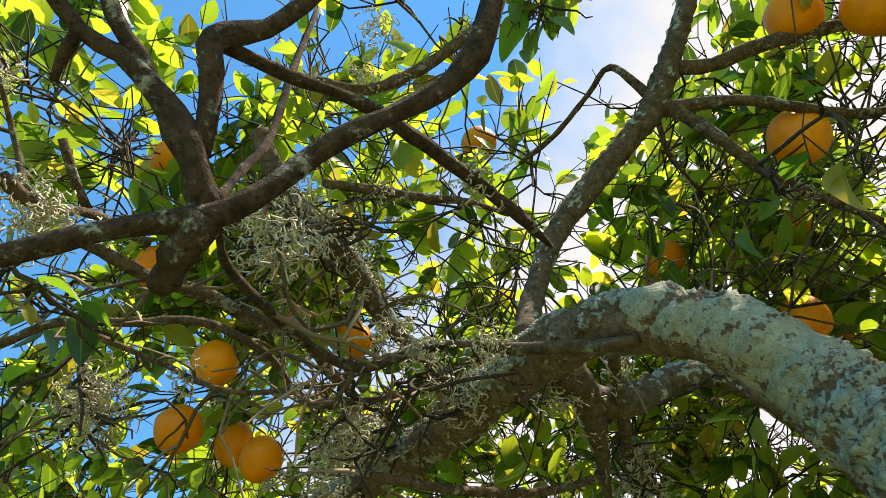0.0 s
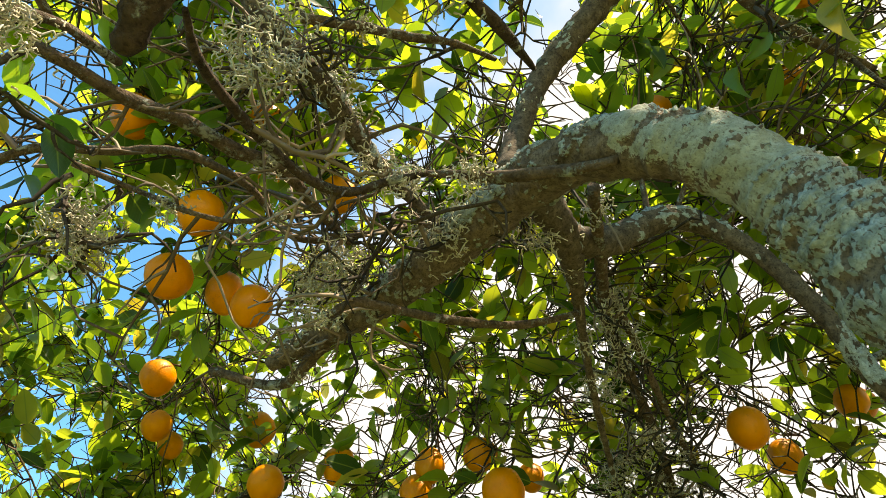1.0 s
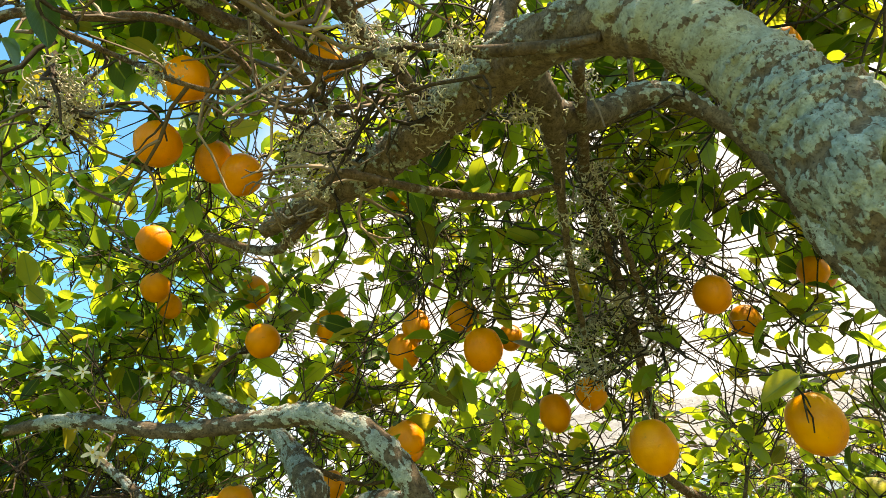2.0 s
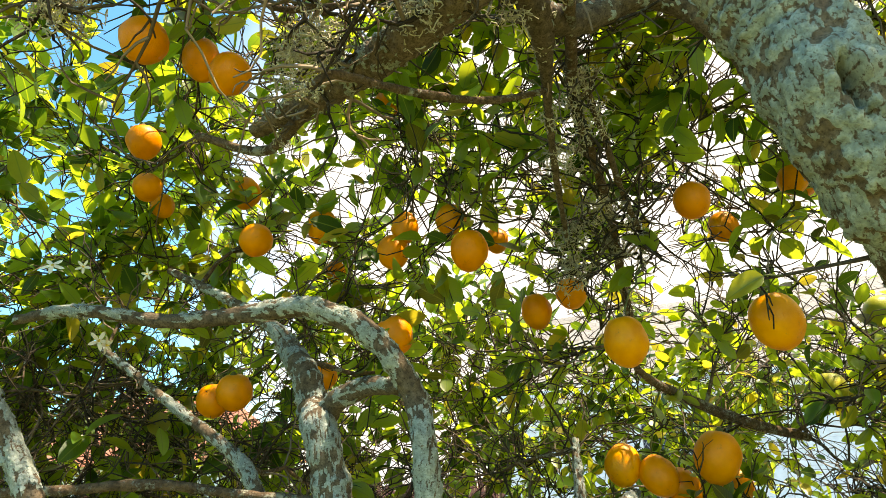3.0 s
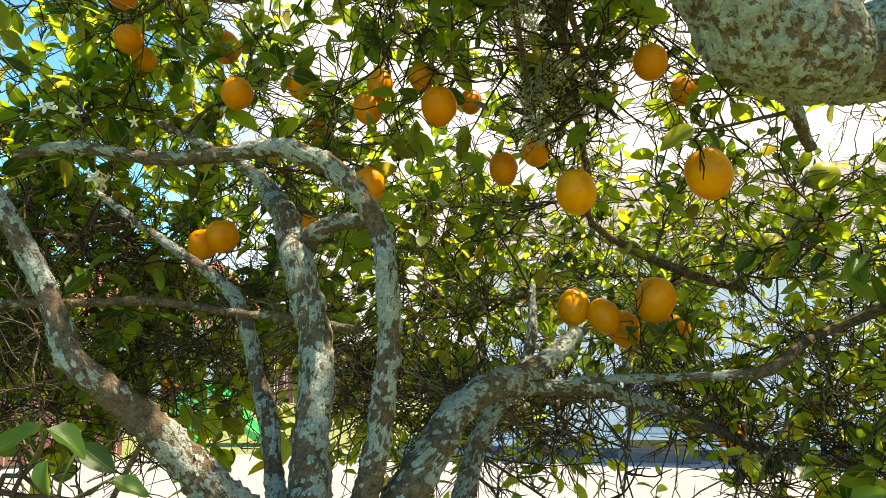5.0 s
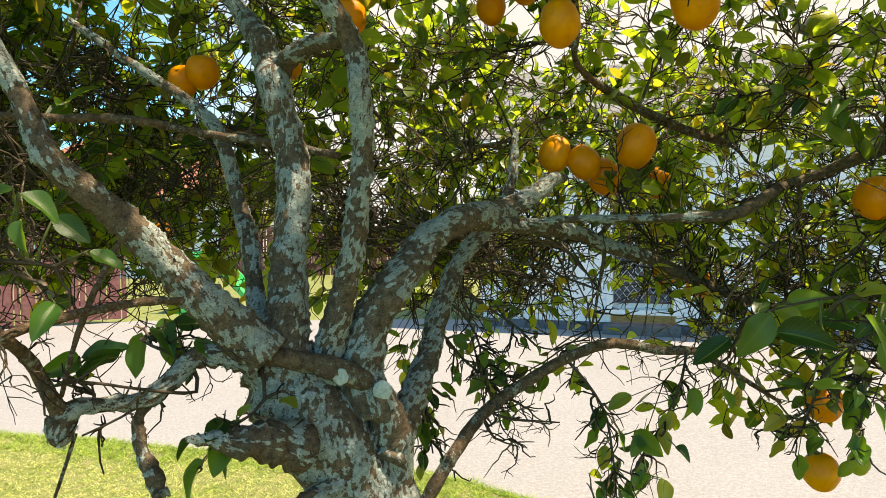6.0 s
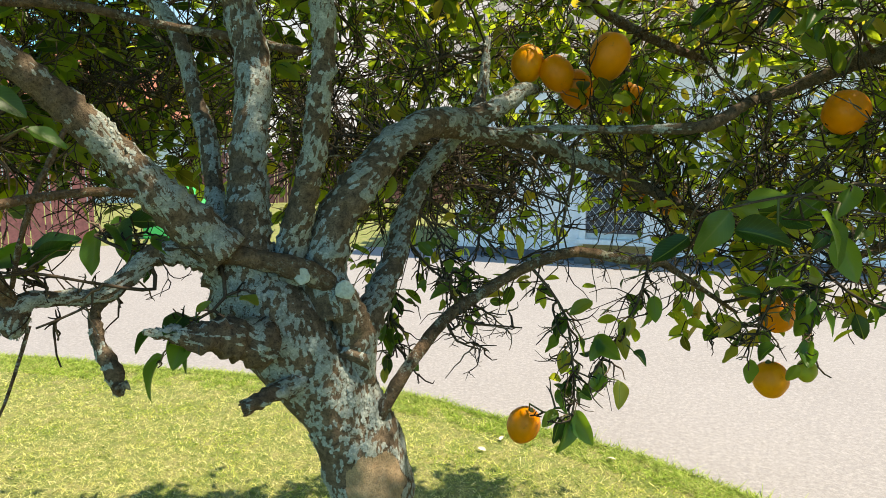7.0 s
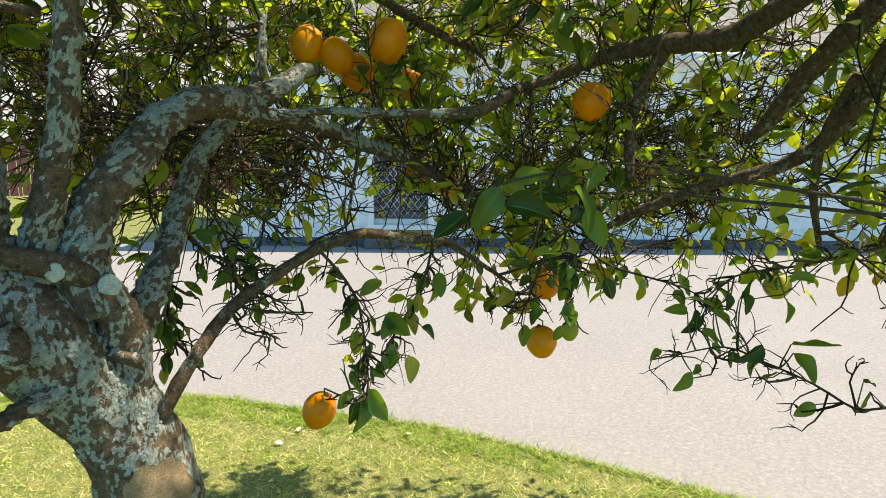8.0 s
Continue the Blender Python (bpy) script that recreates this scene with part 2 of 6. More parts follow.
def ground_material(name, a, b, dry, scale):
    m, t, p = material(name)
    n1, n2, n3 = noise_of(t, scale, 6, 0.7), noise_of(t, scale * 0.06, 4), noise_of(t, scale * 0.4, 4)
    c = mixed(t, ramp(t, n1, [(0.3, grey(0)), (0.7, grey(1))]), a, b)
    c = mixed(t, ramp(t, n2, [(0.42, grey(0)), (0.62, grey(0.75))]), c, dry)
    c = mixed(t, ramp(t, n3, [(0.48, grey(0)), (0.66, grey(0.55))]), c, tuple(x * 0.6 for x in a))
    t.links.new(c, p.inputs["Base Color"])
    p.inputs["Roughness"].default_value = 0.95
    bumped(t, p, n1, 0.6, 0.01)
    return m


LAWN = ground_material("mown_lawn", (0.075, 0.115, 0.022), (0.21, 0.25, 0.06), (0.29, 0.26, 0.11), 150)


def concrete_material():
    m, t, p = material("pale_concrete")
    grain, cloud_of, pale_or_worn = noise_of(t, 150, 6, 0.8), noise_of(t, 1.1, 6, 0.6), noise_of(t, 38, 9, 0.85)
    c = mixed(t, ramp(t, grain, [(0.32, grey(0)), (0.62, grey(1))]), (0.160, 0.155, 0.162), (0.282, 0.274, 0.283))
    c = mixed(t, ramp(t, cloud_of, [(0.40, grey(0)), (0.62, grey(0.6))]), c, (0.209, 0.202, 0.208))
    c = mixed(t, ramp(t, pale_or_worn, [(0.47, grey(0)), (0.62, grey(0.75))]), c, (0.364, 0.355, 0.356))
    c = mixed(t, ramp(t, noise_of(t, 45, 5, 0.7), [(0.56, grey(0)), (0.68, grey(0.5))]), c, (0.16, 0.148, 0.145))
    t.links.new(c, p.inputs["Base Color"])
    p.inputs["Roughness"].default_value = 0.9
    bumped(t, p, grain, 0.35, 0.004)
    return m


CONCRETE = concrete_material()


def blade_material(name, a, b, c3, d, patch):
    m, t, p = material(name)
    geo = t.nodes.new("ShaderNodeNewGeometry")
    c = ramp(t, geo.outputs["Random Per Island"], [(0.0, a), (0.4, b), (0.75, c3), (1.0, d)])
    c = mixed(t, ramp(t, noise_of(t, 2.2, 8, 0.68), [(0.40, grey(0)), (0.54, grey(patch))]), c, (0.74, 0.66, 0.36))
    c = mixed(t, ramp(t, noise_of(t, 19, 6, 0.75), [(0.38, grey(0.85)), (0.52, grey(0))]), c, (0.14, 0.22, 0.025))
    c = mixed(t, ramp(t, noise_of(t, 7, 8, 0.8), [(0.57, grey(0)), (0.66, grey(0.7))]), c, (0.40, 0.32, 0.19))
    t.links.new(c, p.inputs["Base Color"])
    p.inputs["Roughness"].default_value = 0.7
    tr = t.nodes.new("ShaderNodeBsdfTranslucent")
    t.links.new(c, tr.inputs["Color"])
    mx = t.nodes.new("ShaderNodeMixShader")
    mx.inputs[0].default_value = 0.4
    t.links.new(p.outputs[0], mx.inputs[1])
    t.links.new(tr.outputs[0], mx.inputs[2])
    t.links.new(mx.outputs[0], t.nodes["Material Output"].inputs["Surface"])
    return m


BLADE = blade_material("grass_blade", (0.10, 0.19, 0.02), (0.40, 0.52, 0.06), (0.66, 0.66, 0.15), (0.95, 0.88, 0.50), 0.45)
BLADE_LUSH = blade_material("lush_blade", (0.18, 0.31, 0.03), (0.30, 0.46, 0.05), (0.40, 0.54, 0.08), (0.58, 0.60, 0.2), 0.12)
PAINT_BLUE = simple("pale_blue_weatherboard", (0.74, 0.755, 0.78), 0.55, 14, 0.08)
PAINT_WHITE = simple("white_trim_paint", (0.74, 0.76, 0.78), 0.45, 20, 0.07)
PLINTH = simple("dark_blue_foundation", (0.085, 0.095, 0.125), 0.7, 9, 0.25)
SCREEN = simple("dark_fly_screen", (0.05, 0.055, 0.07), 0.5, 300, 0.3)
GRILLE = simple("aluminium_grille", (0.55, 0.58, 0.62), 0.4, 50, 0.1, metal=0.6)
TILE_GREY = simple("grey_roof_tile", (0.19, 0.185, 0.18), 0.85, 12, 0.3)
TILE_RED = simple("red_roof_tile", (0.32, 0.12, 0.075), 0.85, 12, 0.25)
FENCE = simple("red_brown_fence_paint", (0.21, 0.080, 0.078), 0.8, 18, 0.25)
PLASTIC_GREEN = simple("green_plastic", (0.03, 0.52, 0.14), 0.35, 8, 0.1)
PLASTIC_YELLOW = simple("yellow_plastic", (0.80, 0.52, 0.02), 0.35, 8, 0.1)
STEP = simple("dark_step", (0.10, 0.105, 0.11), 0.8, 20, 0.2)


# ---- mesh helpers ----
def mesh_object(name, verts, faces, mat, parent=None, label="", smooth=True, uvs=None, kind=""):
    me = bpy.data.meshes.new(name)
    me.from_pydata([tuple(v) for v in verts] if not isinstance(verts, np.ndarray) else verts.tolist(), [], faces if isinstance(faces, list) else faces.tolist())
    me.materials.append(mat)
    if smooth:
        me.polygons.foreach_set("use_smooth", [True] * len(me.polygons))
    if uvs is not None:
        layer = me.uv_layers.new(name="UVMap")
        idx = np.empty(len(me.loops), dtype=np.int32)
        me.loops.foreach_get("vertex_index", idx)
        layer.data.foreach_set("uv", np.asarray(uvs)[idx].astype(np.float32).ravel())
    me.update()
    ob = new(name, me)
    if parent is not None:
        ob.parent = parent
    return tagged(ob, label, kind=kind)


def thing(name, label, category, group="", kind="", at=(0, 0, 0)):
    ob = new(name)
    ob.location = at
    ob.empty_display_size = 0.1
    return tagged(ob, label, category, group, kind)


def part(name, bm, mat, parent, label="", smooth=False):
    me = bpy.data.meshes.new(name)
    bm.to_mesh(me)
    bm.free()
    me.materials.append(mat)
    if smooth:
        me.polygons.foreach_set("use_smooth", [True] * len(me.polygons))
    ob = new(name, me)
    ob.parent = parent
    return tagged(ob, label)


def box(size, at=(0, 0, 0), turn=0.0, bevel=0.004, bm=None):
    """A box with softened edges, centred at the given place and turned about z (radians)."""
    own = bmesh.new()
    bmesh.ops.create_cube(own, size=1)
    bmesh.ops.scale(own, vec=size, verts=own.verts)
    if bevel:
        bmesh.ops.bevel(own, geom=own.edges[:], offset=bevel, segments=1, affect="EDGES")
    bmesh.ops.transform(own, matrix=Matrix.Translation(at) @ Matrix.Rotation(turn, 4, "Z"), verts=own.verts)
    if bm is None:
        return own
    tmp = bpy.data.meshes.new("tmp")
    own.to_mesh(tmp)
    own.free()
    bm.from_mesh(tmp)
    bpy.data.meshes.remove(tmp)
    return bm


def spline(points, step):
    """A smooth curve through points (x, y, z, r), sampled every step metres."""
    P = np.array(points, float)
    P = np.vstack([2 * P[0] - P[1], P, 2 * P[-1] - P[-2]])
    out = []
    for i in range(1, len(P) - 2):
        a, b, c, d = P[i - 1:i + 3]
        n = max(2, int(np.linalg.norm(c[:3] - b[:3]) / step))
        for k in range(n):
            s = k / n
            out.append(0.5 * (2 * b + (c - a) * s + (2 * a - 5 * b + 4 * c - d) * s * s + (3 * b - a - 3 * c + d) * s ** 3))
    out.append(P[-2])
    out = np.array(out)
    out[:, 3] = np.maximum(out[:, 3], 0.0006)
    return out


def tube(path, radii, sides, lump=0.0, seed=0.0, close=True):
    """Vertices and faces of a swept tube; lump: how uneven its skin is, as a share of the radius."""
    path = np.asarray(path)
    n = len(path)
    tang = np.gradient(path, axis=0)
    tang /= np.linalg.norm(tang, axis=1)[:, None] + 1e-12
    up = np.array([0.13, 0.31, 0.94])
    if abs(tang[0] @ up) > 0.9:
        up = np.array([0.9, 0.1, 0.2])
    frames_u = np.empty((n, 3))
    u = np.cross(tang[0], up)
    for i in range(n):
        u = u - tang[i] * (u @ tang[i])
        u /= np.linalg.norm(u) + 1e-12
        frames_u[i] = u
    v = np.cross(tang, frames_u)
    ang = np.arange(sides) * 2 * math.pi / sides
    verts = path[:, None, :] + (frames_u[:, None, :] * np.cos(ang)[None, :, None] + v[:, None, :] * np.sin(ang)[None, :, None]) * np.asarray(radii)[:, None, None]
    if lump:
        off = Vector((seed * 3.1, seed * 1.7, seed))
        for i in range(n):
            r = radii[i]
            for j in range(sides):
                q = Vector(verts[i, j])
                k = noise.fractal(q * (0.55 / max(r, 0.006)) + off, 1.0, 2.0, 3) * lump + noise.noise(q * 190 + off) * lump * 0.25 * min(1.0, 0.010 / r)
                verts[i, j] = path[i] + (verts[i, j] - path[i]) * (1 + k)
    verts = verts.reshape(-1, 3)
    i, j = np.meshgrid(np.arange(n - 1), np.arange(sides), indexing="ij")
    j2 = (j + 1) % sides
    faces = np.stack([i * sides + j, i * sides + j2, (i + 1) * sides + j2, (i + 1) * sides + j], -1).reshape(-1, 4)
    faces = faces.tolist()
    if close:
        faces += [list(range(sides))[::-1], [(n - 1) * sides + k for k in range(sides)]]
    return verts, faces


class Heap:
    """Many small pieces gathered into one mesh."""

    def __init__(self):
        self.v, self.f, self.n = [], [], 0

    def add(self, verts, faces):
        self.f += [[k + self.n for k in face] for face in faces]
        self.v.append(verts)
        self.n += len(verts)

    def make(self, name, mat, parent, label, kind="stuff"):
        return mesh_object(name, np.vstack(self.v), self.f, mat, parent, label, kind=kind)


rng = np.random.default_rng(7)

# ---- ground, drive ----
def ground_sheet():
    bm = bmesh.new()
    for x, y in ((-120, -120), (120, -120), (120, 160), (-120, 160)):
        bm.verts.new((x, y, 0))
    bm.faces.new(bm.verts)
    me = bpy.data.meshes.new("ground")
    bm.to_mesh(me)
    bm.free()
    me.materials.append(LAWN)
    tagged(new("ground", me), "mown lawn of green and straw-dry grass", "lawn", kind="structure")


def edge_of_drive(x):
    """Where the lawn beside the tree meets the concrete: y for a given x."""
    return 4.02 - 0.50 * x - 0.205 * x * x + 0.02 * math.sin(5.1 * x) + 0.012 * math.sin(13 * x + 1) if x > -0.5 else 4.22 - 0.34 * (x + 0.5) + 0.02 * math.sin(5.1 * x)


def drive_slab():
    xs = np.arange(-14.0, 4.4, 0.06)
    near = [(x, edge_of_drive(x)) for x in xs]
    far = [(4.5, -6.0), (16.0, -6.0), (16.0, 2.0), (1.0, 10.6), (-4.2, 11.25), (-14.0, 8.9)]
    ring = near + far
    n = len(ring)
    verts = [(x, y, 0.004) for x, y in ring] + [(x, y, -0.05) for x, y in ring]
    faces = [list(range(n))[::-1]] + [[k, (k + 1) % n, n + (k + 1) % n, n + k] for k in range(n)]
    ob = mesh_object("road", verts, faces, CONCRETE, smooth=False)
    tagged(ob, "pale sunlit concrete driveway along the lawn", "driveway", kind="structure")
    bm = bmesh.new()
    bm.from_mesh(ob.data)
    bmesh.ops.recalc_face_normals(bm, faces=bm.faces)
    bm.to_mesh(ob.data)
    bm.free()


ground_sheet()
drive_slab()

# ---- the house across the drive ----
HU = Vector((0.906, -0.423, 0))     # along its wall, to the right
HN = Vector((-0.423, -0.906, 0))    # out of its wall, to the drive
HO = Vector((4.22, 8.49, 0))
HTURN = math.atan2(HU.y, HU.x)


def on_wall(u, z, out=0.0):
    return HO + HU * u + HN * out + Vector((0, 0, z))


def house():
    h = thing("house", "pale blue weatherboard house with grey tiled roof", "house", at=HO)
    inv = Matrix.Translation(-HO)

    def add(name, size, u, z, out, mat, parent=h, label="", bevel=0.004):
        b = box(size, on_wall(u, z, out), HTURN, bevel)
        if parent is h:
            bmesh.ops.transform(b, matrix=inv, verts=b.verts)
        ob = part(name, b, mat, parent, label)
        return ob

    left, right = -3.0, 9.5
    door_l, door_r = -1.07, -0.17
    add("foundation", (right - left, 0.2, 0.13), (left + right) / 2, 0.065, -0.10, PLINTH, label="dark blue foundation wall")
    for a, b in ((left, door_l), (door_r, right)):
        add("wall", (b - a, 0.14, 2.57), (a + b) / 2, 1.415, -0.12, PAINT_BLUE)
        n = 16
        for k in range(n):
            add("weatherboard", (b - a, 0.028, 0.165), (a + b) / 2, 0.215 + k * 0.165, -0.042 + 0.002 * (k % 2), PAINT_BLUE, bevel=0.006)
    add("wall", (door_r - door_l, 0.14, 0.3), (door_l + door_r) / 2, 2.55, -0.12, PAINT_BLUE)
    add("corner_board", (0.12, 0.16, 2.4), left + 0.02, 1.5, -0.10, PAINT_WHITE)
    d = add("door", (door_r - door_l, 0.05, 2.05), (door_l + door_r) / 2, 1.36, -0.15, PAINT_WHITE, label="white door behind an aluminium security screen")
    mid = (door_l + door_r) / 2
    for nm, sz, u, z in (("frame", (0.09, 0.10, 2.1), door_l + 0.0, 1.38), ("frame", (0.09, 0.10, 2.1), door_r, 1.38), ("frame", (0.98, 0.10, 0.08), mid, 2.41), ("sill", (1.06, 0.16, 0.07), mid, 0.30)):
        ob = add(nm, sz, u, z, -0.03, PAINT_WHITE)
        ob.parent = d
        ob.location = -d.location
    ob = add("screen", (0.80, 0.012, 1.9), mid, 1.37, -0.085, SCREEN, label="dark fly screen")
    ob.parent = d
    grid = Heap()
    w, z0, z1, gap = 0.80, 0.44, 2.3, 0.105
    for s in (1, -1):
        c = -3.0
        while c < 3.0:
            a0, a1 = -w / 2, w / 2
            za, zb = z0 + (a0 - c) * s * 1.25, z0 + (a1 - c) * s * 1.25
            pts = []
            for q in np.linspace(0, 1, 30):
                a, z = a0 + (a1 - a0) * q, za + (zb - za) * q
                if z0 <= z <= z1:
                    pts.append(on_wall(mid + a, z, -0.062) - HO)
            if len(pts) > 1:
                pts = np.array([pts[0], pts[-1]])
                v, f = tube(pts, [0.007, 0.007], 4)
                grid.add(v, f)
            c += gap
    g = grid.make("grille", GRILLE, d, "diamond lattice of pale metal", kind="")
    add("step", (1.05, 0.26, 0.12), mid, 0.066, 0.14, STEP, label="dark low doorstep")
    # eaves, gutter and roof
    add("soffit", (right - left + 1.0, 0.36, 0.03), (left + right) / 2, 2.72, 0.08, PAINT_WHITE)
    add("gutter", (right - left + 1.0, 0.11, 0.12), (left + right) / 2, 2.77, 0.31, PAINT_WHITE, bevel=0.02)
    rows_of = Heap()
    slope = math.radians(24)
    for r in range(15):
        for c in range(45):
            u = left - 0.5 + c * 0.30 + 0.15 * (r % 2)
            if u > right + 0.5:
                continue
            out = 0.30 - r * 0.30
            z = 2.84 + r * 0.30 * math.tan(slope)
            a, b2 = on_wall(u, z, out), on_wall(u + 0.29, z, out)
            rise = Vector((0, 0, 0.33 * math.tan(slope))) - HN * 0.33
            th = Vector((0, 0, 0.03))
            pts = [a - HO, b2 - HO, b2 + rise - HO, a + rise - HO]
            v = np.array([q for q in pts] + [q + th for q in pts])
            rows_of.add(v, [[3, 2, 1, 0], [4, 5, 6, 7], [0, 1, 5, 4], [1, 2, 6, 5], [2, 3, 7, 6], [3, 0, 4, 7]])
    ob = rows_of.make("roof", TILE_GREY, h, "grey concrete tile roof")
    ob.data.polygons.foreach_set("use_smooth", [False] * len(ob.data.polygons))
    add("wall", (0.14, 6.0, 2.4), left + 0.06, 1.5, -3.2, PAINT_BLUE)


house()


# ---- fences, the red-roofed neighbour, play slide ----
def fence(a, b, height, label):
    a, b = Vector(a), Vector(b)
    f = thing("fence", label, "fence", at=a)
    run = (b - a)
    length = run.length
    d = run.normalized()
    turn = math.atan2(d.y, d.x)
    side = Vector((d.y, -d.x, 0))
    wide = part("board", box((0.20, 0.02, height), (0, 0, height / 2 + 0.06), 0, 0.004), FENCE, f)
    slim = part("board", box((0.075, 0.02, height - 0.02), (0, 0, height / 2 + 0.05), 0, 0.004), FENCE, f)
    s, k = 0.1, 0
    first = True
    while s < length:
        for proto, off in ((wide, 0.0), (slim, 0.155)):
            ob = proto if first else proto.copy()
            if not first:
                scene.collection.objects.link(ob)
                ob.parent = f
            ob.matrix_local = Matrix.Translation(d * (s + off) + side * 0.03 + Vector((0, 0, 0.012 * math.sin(k * 2.3)))) @ Matrix.Rotation(turn, 4, "Z")
        first = False
        s += 0.31
        k += 1
    for z in (0.35, height - 0.30):
        part("rail", box((length, 0.045, 0.09), d * (length / 2) - side * 0.005 + Vector((0, 0, z)), turn), FENCE, f)
    for q in np.arange(0.0, length + 0.1, 1.9):
        part("post", box((0.10, 0.10, height), d * q - side * 0.075 + Vector((0, 0, height / 2)), turn), FENCE, f)


fence((-11.5, 8.9, 0), (-4.55, 11.15, 0), 1.72, "red-brown painted paling fence with narrow gaps")
fence((-5.5, 21.2, 0), (3.0, 20.2, 0), 1.6, "distant red-brown paling fence beyond the lawn")


def neighbour():
    h = thing("neighbour_house", "low house with red tiled hip roof behind the fence", "house", at=(-9, 25, 0))
    part("wall", box((9, 6, 2.7), (0, 0, 1.35)), PAINT_WHITE, h)
    bm = bmesh.new()
    base = [bm.verts.new(p) for p in ((-5, -3.6, 2.7), (5, -3.6, 2.7), (5, 3.6, 2.7), (-5, 3.6, 2.7))]
    top = [bm.verts.new(p) for p in ((-2.0, 0, 5.2), (2.4, 0, 5.2))]
    for f in ((base[0], base[1], top[1], top[0]), (base[1], base[2], top[1]), (base[2], base[3], top[0], top[1]), (base[3], base[0], top[0]), (base[3], base[2], base[1], base[0])):
        bm.faces.new(f)
    part("roof", bm, TILE_RED, h, "red tiled roof")


neighbour()


def play_slide(x, y):
    s = thing("play_slide", "green and yellow plastic garden play slide", "slide", at=(x, y, 0))
    pts = [(-0.1, 0, 1.0), (0.15, -0.05, 0.95), (0.5, -0.15, 0.62), (0.9, -0.28, 0.2), (1.15, -0.34, 0.1)]
    path = spline([(*p, 0.2) for p in pts], 0.06)
    verts, faces = [], []
    prof = [(-0.22, 0.12), (-0.20, 0.0), (0.20, 0.0), (0.22, 0.12), (0.25, 0.12), (0.23, -0.03), (-0.23, -0.03), (-0.25, 0.12)]
    for p in path:
        for a, b in prof:
            verts.append((p[0] + a * 0.25, p[1] + a, p[2] + b))
    m = len(prof)
    for i in range(len(path) - 1):
        for j in range(m):
            faces.append([i * m + j, i * m + (j + 1) % m, (i + 1) * m + (j + 1) % m, (i + 1) * m + j])
    mesh_object("chute", verts, faces, PLASTIC_GREEN, s, "bright green chute", smooth=False)
    for sy in (-0.26, 0.26):
        part("side_panel", box((0.5, 0.05, 1.15), (-0.35, sy, 0.575), 0, 0.03), PLASTIC_GREEN, s, "green ladder side")
    for z in (0.25, 0.5, 0.75):
        part("rung", box((0.1, 0.5, 0.05), (-0.5, 0, z), 0, 0.015), PLASTIC_YELLOW, s, "yellow ladder rung")
    part("platform", box((0.45, 0.5, 0.06), (-0.3, 0, 0.98), 0, 0.015), PLASTIC_GREEN, s)


play_slide(-3.4, 12.4)

# ---- the tree ----
TREE = thing("lemon_tree", "old lemon tree with lichen-covered limbs, twiggy crown and ripe fruit", "tree", at=(0.12, 0.86, 0))
ORIGIN = np.array((0.12, 0.86, 0.0))
NODES = []            # places on the wood that finer wood may grow from: x, y, z, r
limb_count = [0]


def smooth(a, b, x):
    x = min(max((x - a) / (b - a), 0.0), 1.0)
    return x * x * (3 - 2 * x)


def lichen_relief(path, skin, sides, seed, bare, great):
    """Raise the lichen colonies on the skin of a limb; how far each point is under crust, and under smooth film."""
    axis = np.repeat(path[:, :3] - ORIGIN, sides, axis=0)
    out = skin - axis
    out /= np.linalg.norm(out, axis=1)[:, None] + 1e-9
    off = Vector((seed * 2.3, seed * 0.7, 1.0))
    crust_of, film_of, lift = np.zeros(len(skin)), np.zeros(len(skin)), np.zeros(len(skin))
    for k in range(len(skin)):
        q = Vector(skin[k])
        z = q.z
        if z < 0.4 or q.x > 0.62:
            continue
        n2 = noise.noise(q * 42 + off)
        c = 0.6 * noise.noise(q * 15 + off) + 0.5 * n2 + 0.5 * noise.noise(q * 120 + off) + 0.35 * noise.noise(q * 300 + off)
        if great:
            zz = z + 0.022 * n2 + 0.010 * noise.noise(q * 120)
            film = smooth(1.975, 2.015, zz - 0.9 * (out[k][2] - 0.1) * 0.03) * (1 - smooth(2.082, 2.092, zz))
            cap = 1 - smooth(0.017, 0.021, (q + Vector(ORIGIN) - Vector((0.208, 0.392, 2.112))).length + 0.004 * noise.noise(q * 150))
            film_of[k] = max(film * (1 - smooth(0.34, 0.44, noise.noise(Vector((q.x * 90, q.y * 90, q.z * 240))) + 0.35 * noise.noise(q * 330))), cap)
            c -= bare - 0.14 if z > 2.08 else bare - 0.40 * (1 - smooth(1.93, 2.03, zz))
            lift[k] = 0.0022 * cap + 0.0004 * film * noise.noise(q * 90)
        else:
            c -= bare + 0.3 * smooth(2.0, 2.15, z)
            film_of[k] = 1 - smooth(0.044, 0.051, (q + Vector(ORIGIN) - Vector((0.138, 0.812, 1.018))).length + 0.014 * n2 + 0.010 * noise.noise(q * 20))    # bald bark low on the trunk, its sun spot put into the tan
        under = 0.0 if great and z < 1.97 else smooth(0.35, 0.80, -out[k][2])       # crust and film fade out on the downward side
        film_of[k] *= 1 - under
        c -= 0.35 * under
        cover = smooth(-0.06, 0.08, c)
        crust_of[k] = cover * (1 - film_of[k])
        if cover > 0.02:
            warp = noise.noise_vector(q * 170) * 0.55 + noise.noise_vector(q * 420) * 0.3
            near_far = noise.voronoi(q * (120 if great else 95) + off + warp)[0]
            plate = smooth(0.02, 0.34, near_far[1] - near_far[0])
            lift[k] += crust_of[k] * (0.0010 * plate + 0.0008 + 0.0009 * n2 + 0.0005 * noise.noise(q * 300)) * (2.2 if great else 1.0)
            crust_of[k] *= 0.34 + 0.66 * plate if great else 0.4 + 0.6 * plate
    return skin + out * lift[:, None], crust_of, film_of


